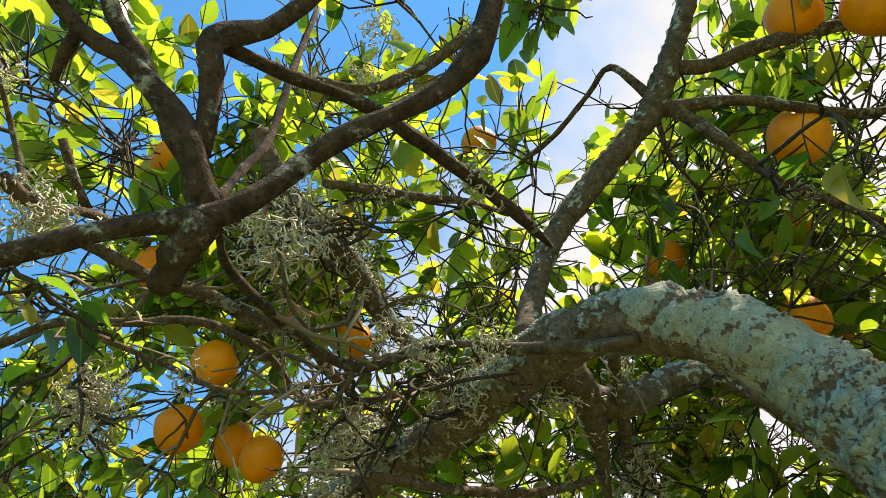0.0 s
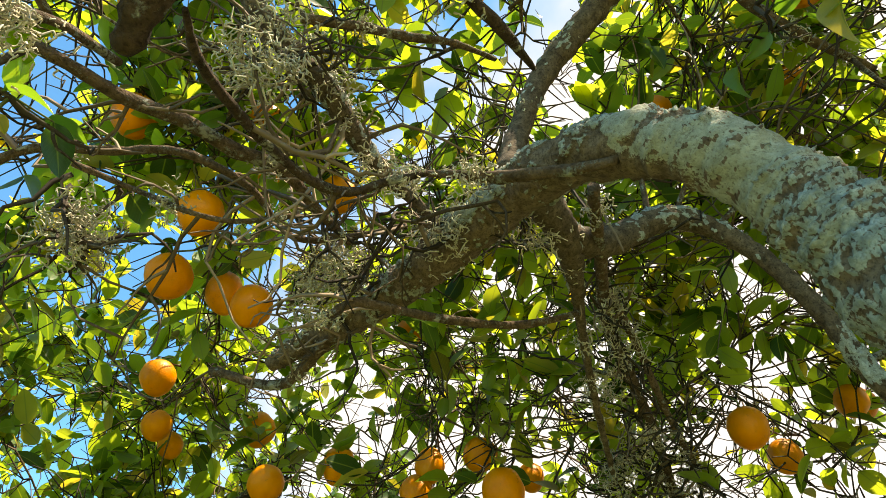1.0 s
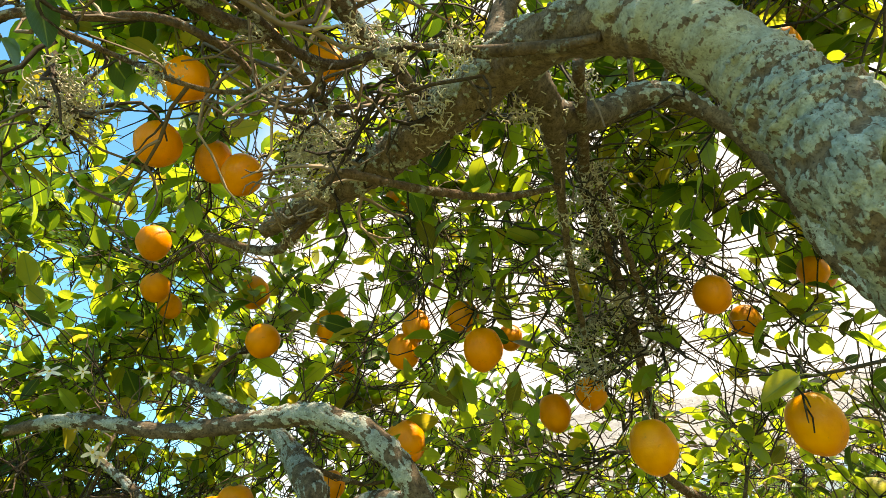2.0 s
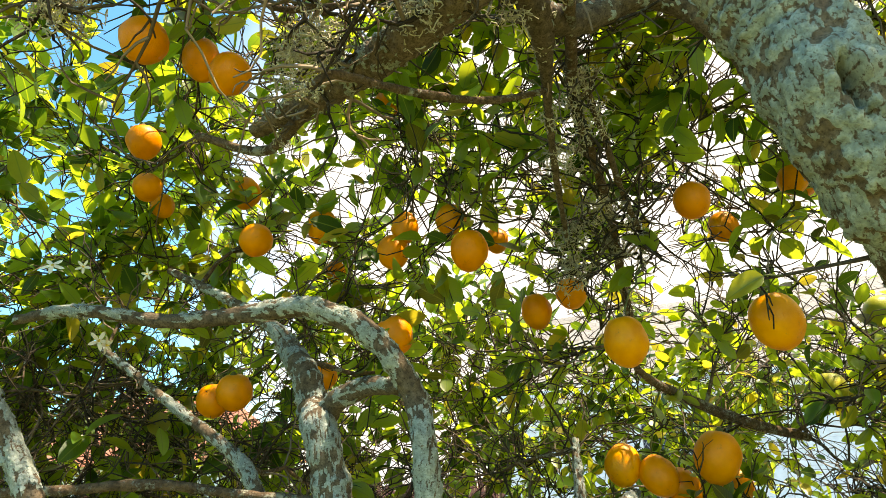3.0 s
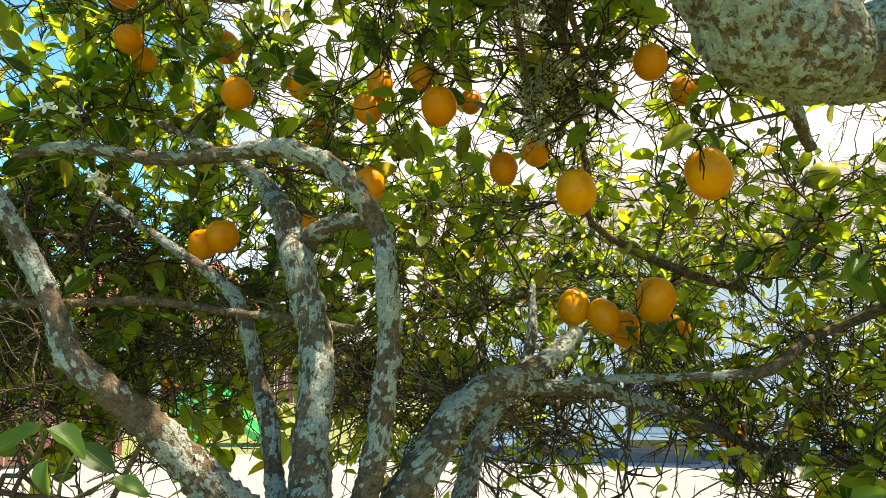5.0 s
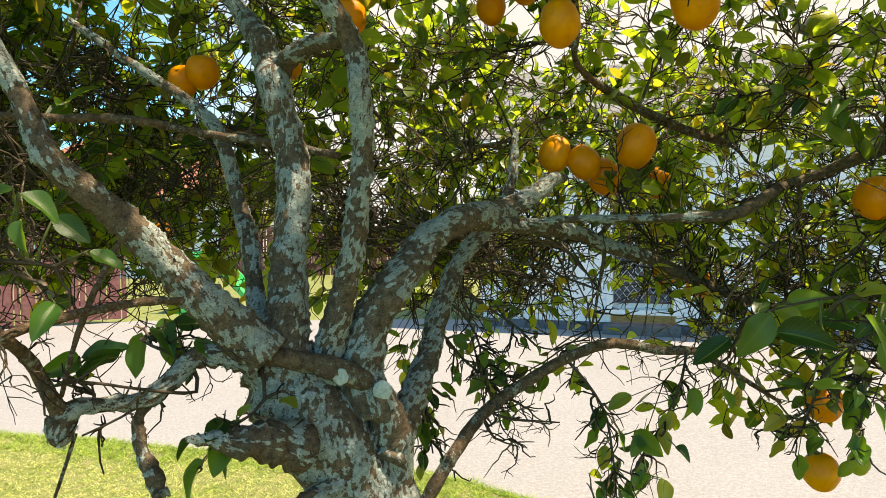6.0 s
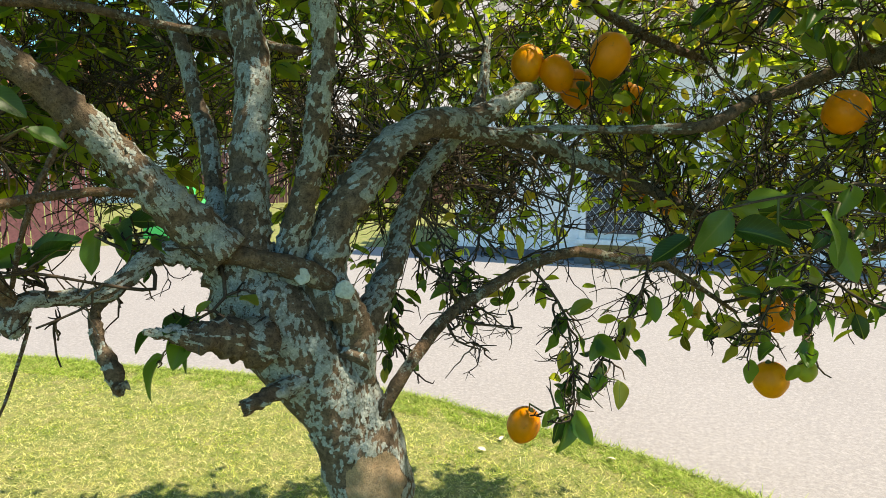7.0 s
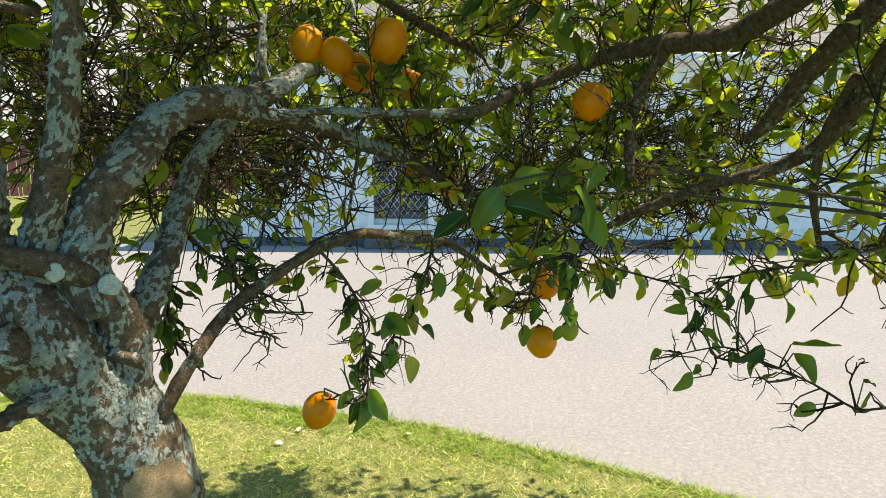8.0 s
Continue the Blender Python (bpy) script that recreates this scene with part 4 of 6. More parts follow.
limb("branch", [(-0.342, 0.469, 2.170, 0.0040), (-0.299, 0.465, 2.192, 0.0046), (-0.238, 0.481, 2.204, 0.0042), (-0.180, 0.491, 2.211, 0.0044), (-0.125, 0.535, 2.207, 0.0040), (-0.087, 0.594, 2.188, 0.0036), (-0.015, 0.600, 2.194, 0.0037), (0.034, 0.582, 2.188, 0.0036)])
limb("branch", [(-0.278, 0.491, 2.199, 0.0032), (-0.215, 0.519, 2.183, 0.0027), (-0.166, 0.506, 2.146, 0.0026), (-0.124, 0.523, 2.147, 0.0027), (-0.074, 0.528, 2.158, 0.0022)])
limb("branch", [(-0.082, 0.477, 2.428, 0.0063), (-0.020, 0.488, 2.429, 0.0063), (0.043, 0.510, 2.439, 0.0058), (0.103, 0.532, 2.457, 0.0045), (0.162, 0.573, 2.482, 0.0032)])
limb("branch", [(-0.233, 0.266, 2.125, 0.0051), (-0.224, 0.282, 2.122, 0.0052), (-0.218, 0.304, 2.139, 0.0047), (-0.210, 0.330, 2.168, 0.0039), (-0.198, 0.385, 2.202, 0.0039)])
limb("branch", [(-0.278, 0.249, 2.235, 0.0017), (-0.277, 0.272, 2.225, 0.0022), (-0.275, 0.299, 2.212, 0.0026), (-0.248, 0.303, 2.161, 0.0029)])
limb("branch", [(-0.248, 0.298, 2.230, 0.0036), (-0.244, 0.324, 2.217, 0.0037), (-0.237, 0.350, 2.205, 0.0037)])
limb("branch", [(-0.242, 0.857, 2.184, 0.0063), (-0.143, 0.846, 2.151, 0.0069), (-0.075, 0.785, 2.178, 0.0089), (-0.013, 0.742, 2.199, 0.0087)])
limb("branch", [(-0.073, 0.350, 2.441, 0.0063), (-0.018, 0.362, 2.442, 0.0071), (0.041, 0.356, 2.479, 0.0073), (0.083, 0.340, 2.506, 0.0068), (0.129, 0.323, 2.561, 0.0057)])


def splinters(at, way, r):
    """Jagged wood at the broken end of a stub."""
    h = Heap()
    at, way = np.array(at), np.array(way, float) / np.linalg.norm(way)
    for _ in range(9):
        o = rng.normal(size=3)
        o = (o - way * (o @ way)) / np.linalg.norm(o)
        a = at + o * r * 0.7 - way * r
        b = at + o * r * (0.7 + 0.6 * rng.random()) + way * r * (0.0 + 0.6 * rng.random())
        v, f = tube(np.array([a, (a + b) / 2, b]) - ORIGIN, [r * 0.5, r * 0.4, r * 0.12], 5)
        h.add(v, f)
    h.make("splinters", BARK_DARK, TREE, "jagged broken wood at the end of a stub", kind="")


splinters((-0.188, 0.747, 1.203), (0.2, -0.1, -1), 0.010)
splinters((-0.038, 0.755, 1.170), (-0.7, -0.7, -0.1), 0.009)
splinters((-0.128, 0.711, 1.285), (-0.8, -0.6, 0.2), 0.006)
CRUST.make("leafy_lichen", FLAKE, TREE, "pale blue-grey leafy lichen flakes")

# finer wood grows from the limbs out into the crown
CROWN_C, CROWN_R = np.array((0.15, 1.25, 1.50)), np.array((2.4, 2.10, 1.75))
EYES = np.array([e for _, e, _, _ in PATH])


def clear_of_eye(p, far):
    return np.linalg.norm(EYES - p, axis=1).min() > far


GAPS = [((-1.25, 0.95, 2.95), 0.62), ((0.25, 0.75, 3.05), 0.42), ((1.45, 2.05, 2.35), 0.33), ((-0.55, 1.0, 3.2), 0.35), ((-1.5, 1.6, 2.3), 0.28)]


BEAMS = [(0.120, 0.816, 1.046), (0.085, 0.823, 1.165), (-0.024, 0.936, 1.65), (-0.16, 0.79, 1.50)]
SUN_WAY = np.array(SUN_DIR)


def in_beam(line, wide=0.022):
    """Whether a twig would cross one of the gaps through which the sun reaches the trunk."""
    for q in BEAMS:
        g = line - np.array(q)
        along = g @ SUN_WAY
        off = np.linalg.norm(g - along[:, None] * SUN_WAY, axis=1)
        if ((off < wide) & (along > 0.15)).any():
            return True
    return False


def before_fence(p):
    """The low side of the crown that leaves the view to the paling fence open."""
    return p[1] > 0.95 and p[0] < -0.28 * p[1] - 0.02 and p[2] < 1.41 + 0.012 * p[1]


def in_tangle(p):
    """The leafless, twiggy inside of the shady side."""
    return -1.1 < p[0] < -0.12 and 0.85 < p[1] < 1.75 and 1.5 < p[2] < 2.03


def low_edge(x, y):
    """The height under which the crown is bare."""
    return 1.42 if x < -0.3 else 1.28 + 0.05 * math.sin(3 * x + y)


def crown_targets(count):
    out = []
    while len(out) < count:
        d = rng.normal(size=3)
        d /= np.linalg.norm(d)
        p = CROWN_C + CROWN_R * d * (0.50 + 0.50 * rng.random() ** 0.6)
        # high up, the crown is added behind the camera too, unseen, to shade the limbs
        if (p[1] < -0.15 and p[2] < 2.2) or p[2] < low_edge(p[0], p[1]) or not clear_of_eye(p, 0.85):
            continue
        if any(np.linalg.norm(p - np.array(c)) < r for c, r in GAPS) and rng.random() < 0.85:
            continue
        if p[1] > 1.2:                # the far side slopes down to the drive, so that the sun strikes its whole face
            roof = 3.15 - 0.72 * (p[1] - 1.2)
            if p[0] > 0.65 and p[1] > 1.5 and p[2] > 2.40 - 0.35 * (p[1] - 1.5) and rng.random() < 0.85:
                continue
            if p[2] > roof or (p[2] < roof - 0.8 and rng.random() < 0.55):
                continue
        if p[0] > 0.5 and p[2] > 2.12 and rng.random() < (0.85 if p[1] > 1.6 else 0.10):
            continue
        if p[0] < 0.0 and p[2] > 2.2 and p[1] < 1.1 and rng.random() < 0.30:
            continue
        if p[0] < 0.3 and p[1] < 0.7 and p[2] > 2.3 and rng.random() < 0.35:
            continue
        if p[0] < -0.9 and rng.random() < 0.1:
            continue
        out.append(p)
    return out


def wander(a, b, n, swing, kink=0.02):
    s = np.linspace(0, 1, n)[:, None]
    mid = (a + b) / 2 + rng.normal(size=3) * np.linalg.norm(b - a) * swing
    line = a * (1 - s) ** 2 + 2 * mid * s * (1 - s) + b * s ** 2
    line[1:-1] += rng.normal(size=(n - 2, 3)) * np.linalg.norm(b - a) * kink
    return line


BRANCHLETS = Heap()
TWIGS = Heap()
grown = []
nodes = np.vstack(NODES)
targets = crown_targets(1000)
for _ in range(135):      # the low tangle on the far side
    targets.append(np.array((rng.uniform(0.2, 2.0), rng.uniform(1.25, 2.7), rng.uniform(1.30, 2.0))))
for _ in range(88):       # the leafy middle, above the fork
    targets.append(np.array((rng.uniform(0.05, 0.95), rng.uniform(0.95, 1.5), rng.uniform(2.2, 2.7))))
for _ in range(52):       # low leaf beside the drive
    targets.append(np.array((rng.uniform(0.75, 1.7), rng.uniform(0.95, 1.6), rng.uniform(1.22, 1.6))))
for _ in range(180):      # and the sunlit leaf low on the drive side
    targets.append(np.array((rng.uniform(0.2, 2.1), rng.uniform(1.8, 2.9), rng.uniform(1.75, 2.25))))
for _ in range(46):       # dark tangle low behind the trunk
    targets.append(np.array((rng.uniform(-0.05, 0.55), rng.uniform(1.3, 2.0), rng.uniform(1.30, 1.55))))
for _ in range(12):
    targets.append(np.array((rng.uniform(0.12, 0.6), rng.uniform(0.7, 1.1), rng.uniform(2.5, 2.85))))
for _ in range(26):       # leaf overhead
    targets.append(np.array((rng.uniform(-0.35, 0.3), rng.uniform(0.55, 1.15), rng.uniform(2.45, 2.85))))
for _ in range(34):       # behind the fork of the limbs
    targets.append(np.array((rng.uniform(-0.8, 0.45), rng.uniform(1.45, 2.3), rng.uniform(1.45, 1.85))))
for _ in range(28):       # the roof of leaf that shades the trunk
    targets.append(np.array((rng.uniform(0.48, 0.98), rng.uniform(0.45, 0.95), rng.uniform(2.35, 2.8))))
for _ in range(25):       # leaf against the open sky
    targets.append(np.array((rng.uniform(-0.55, -0.08), rng.uniform(0.5, 0.9), rng.uniform(2.55, 2.95))))
for _ in range(40):       # behind the upright limbs
    targets.append(np.array((rng.uniform(-0.15, 0.35), rng.uniform(1.5, 2.4), rng.uniform(1.7, 2.2))))
for _ in range(16):       # leaf beyond the great limb
    targets.append(np.array((rng.uniform(0.25, 0.9), rng.uniform(1.0, 1.5), rng.uniform(1.9, 2.4))))
for _ in range(75):      # the thick shady side over the fence end
    targets.append(np.array((rng.uniform(-1.9, -0.2), rng.uniform(1.2, 2.2), rng.uniform(2.2, 2.8))))
for _ in range(46):       # the leafy top towards the drive
    targets.append(np.array((rng.uniform(0.55, 1.1), rng.uniform(0.0, 1.0), rng.uniform(2.35, 2.9))))
for _ in range(24):       # and over the near limb's end
    targets.append(np.array((rng.uniform(-1.2, -0.4), rng.uniform(1.2, 1.9), rng.uniform(1.27, 1.5))))
for _ in range(22):       # the drive side, level with the eye
    targets.append(np.array((rng.uniform(0.95, 1.6), rng.uniform(0.8, 1.5), rng.uniform(1.5, 2.0))))
for _ in range(40):       # dark leaf low over the fence
    targets.append(np.array((rng.uniform(-1.3, -0.4), rng.uniform(1.2, 2.0), rng.uniform(1.42, 1.75))))
for _ in range(80):       # dense leaf in front of the neighbour's roof
    targets.append(np.array((rng.uniform(-1.7, -0.4), rng.uniform(1.5, 2.5), rng.uniform(1.5, 2.05))))
for _ in range(230):
    targets.append(np.array((rng.uniform(-1.9, 0.1), rng.uniform(1.3, 2.6), rng.uniform(1.48, 2.3))))


def over_the_tree(p):
    """Whether a spot throws its shade under the tree rather than out on the open lawn and drive."""
    gx, gy = p[0] - SUN_DIR.x / SUN_DIR.z * p[2], p[1] - SUN_DIR.y / SUN_DIR.z * p[2]
    return gy < (2.66 - 0.8 * max(0.0, gx - 0.75) if gx > 0.1 else 2.63)


targets = [p for p in targets if over_the_tree(p) and not (before_fence(p) and rng.random() < 0.85)]
targets.sort(key=lambda p: np.linalg.norm(nodes[:, :3] - p, axis=1).min())
for p in targets:
    gap = np.linalg.norm(nodes[:, :3] - p, axis=1) - np.minimum(nodes[:, 3], 0.02) * 4
    k = int(gap.argmin())
    a, ra = nodes[k, :3], nodes[k, 3]
    dist = np.linalg.norm(p - a)
    if dist > 1.1 or dist < 0.04:
        continue
    n = max(5, int(dist / 0.05))
    line = wander(a, p, n, 0.12)
    if min(np.linalg.norm(EYES[:, None, :] - line[None], axis=2).min(axis=0)) < 0.30 or in_beam(line, 0.016):
        continue
    r0 = min(ra * 0.8, 0.0034 + 0.008 * dist)
    rad = np.linspace(r0, 0.0022, n)
    v, f = tube(line - ORIGIN, rad, 6, 0, 0)
    if len(grown) < 240:
        mesh_object("branchlet", v, f, BARK_DARK, TREE)
    else:
        BRANCHLETS.add(v, f)
    grown.append(np.column_stack([line, rad]))
    nodes = np.vstack([nodes, np.column_stack([line, rad])[1:]])

LEAVES = []           # base, direction, normal, length, width


def spray(a, d, length, leaves, size):
    """A twig from a towards d with side twiglets and alternate leaves."""
    d = d / np.linalg.norm(d)
    n = 6
    b = a + d * length + np.array((0, 0, -0.10 * length))
    line = wander(a, b, n, 0.24, 0.03)
    if in_beam(line):
        return
    v, f = tube(line - ORIGIN, np.linspace(0.0023, 0.0011, n), 3, close=False)
    TWIGS.add(v, f)
    tips = [(line, 1.0)]
    for _ in range(int(rng.integers(1, 4))):
        i = int(rng.integers(1, n - 1))
        dd = d + rng.normal(size=3) * 0.75
        dd /= np.linalg.norm(dd)
        l2 = wander(line[i], line[i] + dd * length * (0.25 + 0.35 * rng.random()), 4, 0.12)
        v, f = tube(l2 - ORIGIN, np.linspace(0.0017, 0.0009, 4), 3, close=False)
        TWIGS.add(v, f)
        tips.append((l2, 0.8))
    for _ in range(leaves):
        ln, k = tips[int(rng.integers(0, len(tips)))]
        s = 0.25 + 0.75 * rng.random() ** 0.7
        q = s * (len(ln) - 1)
        i = min(int(q), len(ln) - 2)
        base = ln[i] + (ln[i + 1] - ln[i]) * (q - i)
        dd = d * 0.55 + rng.normal(size=3) * 0.75 + np.array((0, 0, -0.12))
        dd /= np.linalg.norm(dd)
        nn = np.array((0, 0, 1.0)) + rng.normal(size=3) * 0.70
        LEAVES.append((base, dd, nn, size * (0.6 + 0.65 * rng.random())))


def bare_twig(a, d, length, thick=1.0, heap=None):
    n = 7
    heap = heap or TWIGS
    line = wander(a, a + d * length, n, 0.30, 0.022)
    if in_beam(line):
        return
    v, f = tube(line - ORIGIN, np.linspace(0.0025, 0.0010, n) * thick * (0.7 + 0.6 * rng.random()), 3, close=False)
    heap.add(v, f)
    for _ in range(int(rng.integers(1, 4))):
        i = int(rng.integers(1, n - 1))
        dd = d + rng.normal(size=3) * 0.8
        l2 = wander(line[i], line[i] + dd / np.linalg.norm(dd) * length * (0.2 + 0.4 * rng.random()), 5, 0.25, 0.03)
        v, f = tube(l2 - ORIGIN, np.linspace(0.0018, 0.0008, 5) * thick, 3, close=False)
        heap.add(v, f)


for line in grown:
    m = len(line)
    length = np.linalg.norm(line[-1, :3] - line[0, :3])
    for _ in range(int(4 + 13 * length)):
        i = int(m * (0.45 + 0.55 * rng.random()))
        i = min(max(i, 1), m - 1)
        a = line[i, :3]
        d = (line[i, :3] - line[i - 1, :3])
        d = d / (np.linalg.norm(d) + 1e-9) + rng.normal(size=3) * 0.8 + np.array((0, 0, 0.25))
        outer = np.linalg.norm((a - CROWN_C) / CROWN_R)
        if not clear_of_eye(a + d * 0.1, 0.72):
            continue
        if rng.random() < 0.42 + 0.8 * outer:
            spray(a, d, 0.10 + 0.16 * rng.random(), int(rng.integers(5, 12)), 0.050 if a[2] < 2.1 and 0.6 < a[1] < 2.3 and a[0] > -0.1 else 0.062)
        else:
            bare_twig(a, d / np.linalg.norm(d), 0.10 + 0.15 * rng.random())
    tip = line[-1]
    low = tip[2] < 1.72 and 1.0 < tip[1] < 1.9 and tip[0] > -0.1
    for _ in range(int(5 + 16 * length) if low or in_tangle(tip) else int(3 * length)):
        i = int(m * rng.random())
        bare_twig(line[i, :3], rng.normal(size=3) * 0.6 + np.array((0, 0.1, 0.1)), 0.08 + 0.12 * rng.random()) if clear_of_eye(line[i, :3], 0.6) else None


# ---- fruit ----
def lemon_mesh(name, mat, seed):
    rings, sides = 15, 20
    verts, faces = [], []
    for i in range(rings + 1):
        a = math.pi * i / rings
        z, r = math.cos(a), math.sin(a) ** 0.92
        if i > rings - 4:
            z -= 0.10 * (i - (rings - 4)) / 4
        if i < 2:
            z -= 0.03
        for j in range(sides):
            b = 2 * math.pi * j / sides
            way = Vector((math.cos(b) * r, math.sin(b) * r, z))
            k = 1 + 0.085 * noise.noise(way * 1.3 + Vector((seed, 0, 0))) + 0.02 * noise.noise(way * 5 + Vector((0, seed, 0)))
            verts.append((0.5 * r * k * math.cos(b), 0.5 * r * k * math.sin(b), 0.5 * z))
    for i in range(rings):
        for j in range(sides):
            faces.append([i * sides + j, (i + 1) * sides + j, (i + 1) * sides + (j + 1) % sides, i * sides + (j + 1) % sides])
    me = bpy.data.meshes.new(name)
    me.from_pydata(verts, [], faces)
    me.materials.append(mat)
    me.polygons.foreach_set("use_smooth", [True] * len(me.polygons))
    return me


def calyx_mesh():
    v, f = tube(np.array([(0, 0, 0.47), (0, 0, 0.50), (0, 0, 0.56)]), [0.10, 0.085, 0.03], 8)
    me = bpy.data.meshes.new("calyx")
    me.from_pydata(v.tolist(), [], f)
    me.materials.append(CALYX)
    return me


FRUIT_MESH = {m.name: [lemon_mesh("rind", m, 3.7 * k + 1.1) for k in range(4)] for m in (RIND, GREEN)}
CALYX_MESH = calyx_mesh()
FRUIT_AT = []


HANGING = []


def hanging(count, size, pts, first=0.30):
    """Note a hanging twig: how many leaves, their length, and its way."""
    HANGING.append((count, size, pts, first))


hanging(13, 0.045, [(0.402, 0.968, 1.310), (0.454, 0.958, 1.238), (0.466, 0.943, 1.163), (0.467, 0.927, 1.091), (0.459, 0.915, 1.057)])
hanging(9, 0.045, [(0.627, 1.016, 1.311), (0.598, 0.992, 1.242), (0.546, 0.972, 1.172), (0.509, 0.952, 1.135)])
hanging(0, 0.050, [(0.257, 0.931, 1.245), (0.296, 0.941, 1.227), (0.348, 0.960, 1.216), (0.385, 0.971, 1.209)])
hanging(0, 0.050, [(0.248, 0.930, 1.236), (0.265, 0.919, 1.205), (0.302, 0.919, 1.190)])
hanging(3, 0.050, [(0.275, 0.930, 1.249), (0.253, 0.975, 1.297), (0.244, 1.025, 1.348)])
hanging(16, 0.050, [(0.950, 0.915, 1.373), (0.875, 0.930, 1.333), (0.820, 0.933, 1.275), (0.789, 0.933, 1.197), (0.758, 0.946, 1.174)])
hanging(9, 0.055, [(0.866, 0.913, 1.279), (0.857, 0.888, 1.208), (0.861, 0.868, 1.157), (0.874, 0.853, 1.144)])
hanging(7, 0.040, [(1.045, 0.335, 1.157), (1.034, 0.417, 1.140), (1.032, 0.454, 1.124), (1.026, 0.515, 1.141), (0.999, 0.582, 1.159), (0.973, 0.636, 1.170), (0.918, 0.701, 1.141)])
hanging(11, 0.042, [(1.277, 0.533, 1.338), (1.173, 0.652, 1.288), (1.090, 0.722, 1.261), (1.039, 0.733, 1.206), (0.991, 0.727, 1.135)])
hanging(6, 0.050, [(0.996, 0.945, 1.250), (1.053, 0.845, 1.229), (1.072, 0.791, 1.217), (1.072, 0.749, 1.183)])
hanging(5, 0.060, [(-0.069, 0.812, 1.307), (-0.097, 0.769, 1.286), (-0.125, 0.739, 1.284)])
hanging(1, 0.050, [(-0.258, 0.535, 1.531), (-0.224, 0.532, 1.516), (-0.206, 0.543, 1.506), (-0.194, 0.549, 1.501)])
hanging(1, 0.050, [(-0.253, 0.539, 1.501), (-0.231, 0.551, 1.495), (-0.216, 0.560, 1.490)])
hanging(14, 0.036, [(0.169, 1.021, 1.290), (0.164, 1.026, 1.218), (0.174, 1.025, 1.146)])
hanging(14, 0.034, [(0.192, 1.061, 1.354), (0.232, 1.050, 1.304), (0.280, 1.026, 1.266), (0.307, 1.003, 1.230)])
hanging(9, 0.034, [(0.238, 1.111, 1.379), (0.269, 1.099, 1.316), (0.255, 1.069, 1.258)])
hanging(8, 0.034, [(0.352, 1.141, 1.341), (0.383, 1.129, 1.309), (0.448, 1.081, 1.305)])
hanging(1, 0.050, [(0.723, 0.590, 1.466), (0.653, 0.596, 1.460), (0.582, 0.599, 1.454), (0.528, 0.608, 1.441), (0.498, 0.624, 1.427)])
hanging(1, 0.050, [(0.715, 0.594, 1.434), (0.654, 0.595, 1.448), (0.611, 0.602, 1.454)])
hanging(1, 0.050, [(0.463, 0.352, 2.338), (0.465, 0.370, 2.298), (0.466, 0.382, 2.276)])
hanging(2, 0.055, [(0.446, 0.448, 2.347), (0.428, 0.453, 2.327), (0.424, 0.462, 2.324)])
hanging(0, 0.085, [(0.537, 0.784, 1.920), (0.530, 0.812, 1.925), (0.510, 0.834, 1.928)], 0.55)
hanging(5, 0.070, [(0.191, 0.280, 2.618), (0.200, 0.305, 2.588), (0.202, 0.328, 2.569)])
hanging(2, 0.050, [(-0.258, 0.342, 2.125), (-0.241, 0.350, 2.116), (-0.235, 0.359, 2.113)])
hanging(5, 0.060, [(-0.237, 0.828, 1.390), (-0.201, 0.832, 1.393), (-0.177, 0.829, 1.389)])
hanging(3, 0.060, [(-0.262, 0.743, 1.337), (-0.280, 0.728, 1.362), (-0.301, 0.707, 1.373)])
hanging(0, 0.050, [(-0.200, 0.778, 1.328), (-0.236, 0.759, 1.304), (-0.271, 0.728, 1.291)])
hanging(0, 0.050, [(-0.160, 0.812, 1.320), (-0.220, 0.741, 1.345), (-0.261, 0.703, 1.363), (-0.292, 0.664, 1.361)])
hanging(12, 0.060, [(1.044, 1.086, 1.759), (0.949, 1.095, 1.762), (0.858, 1.092, 1.795), (0.783, 1.140, 1.783)])
HOLD = np.vstack([nodes[:, :3]] + [spline([(*q, 0.003) for q in row[2]], 0.02)[:, :3] for row in HANGING])


def lemon(x, y, z, dia, tall, mat=None):
    mat = mat or RIND
    FRUIT_AT.append(np.array((x, y, z)))
    ripe = mat is RIND
    ob = thing("lemon", "ripe orange-yellow lemon hanging from a twig" if ripe else "unripe green lemon hanging from a twig", "lemon", "lemons on the tree", at=(x, y, z))
    tilt = rng.normal(size=2) * 0.22
    ob.rotation_euler = (tilt[0], tilt[1], rng.random() * 6)
    ob.scale = (dia, dia, dia * tall)
    for nm, me in (("rind", FRUIT_MESH[mat.name][len(FRUIT_AT) % 4]), ("calyx", CALYX_MESH)):
        c = new(nm, me)
        c.parent = ob
    m = pose(0, 0, 0, math.degrees(tilt[0]), math.degrees(tilt[1]), 0)
    top = np.array(Vector((x, y, z)) + m.to_3x3() @ Vector((0, 0, dia * tall * 0.52)))
    gap = np.linalg.norm(HOLD - (top + np.array((0, 0, 0.03))), axis=1)
    a = HOLD[int(gap.argmin())]
    line = wander(a, top, 8, 0.1)
    line[-2] = top + np.array((0, 0, 0.012))
    v, f = tube(line - ORIGIN, np.linspace(0.0022, 0.0016, 8), 5)
    stalk = mesh_object("stalk", v + ORIGIN, f, TWIG_GREEN, ob)
    stalk.matrix_parent_inverse = Matrix.LocRotScale(ob.location, ob.rotation_euler, ob.scale).inverted()
    if ripe:
        for _ in range(2):
            spray(line[int(rng.integers(3, 6))], rng.normal(size=3) + np.array((0, 0, 0.6)), 0.06, 2, 0.062)


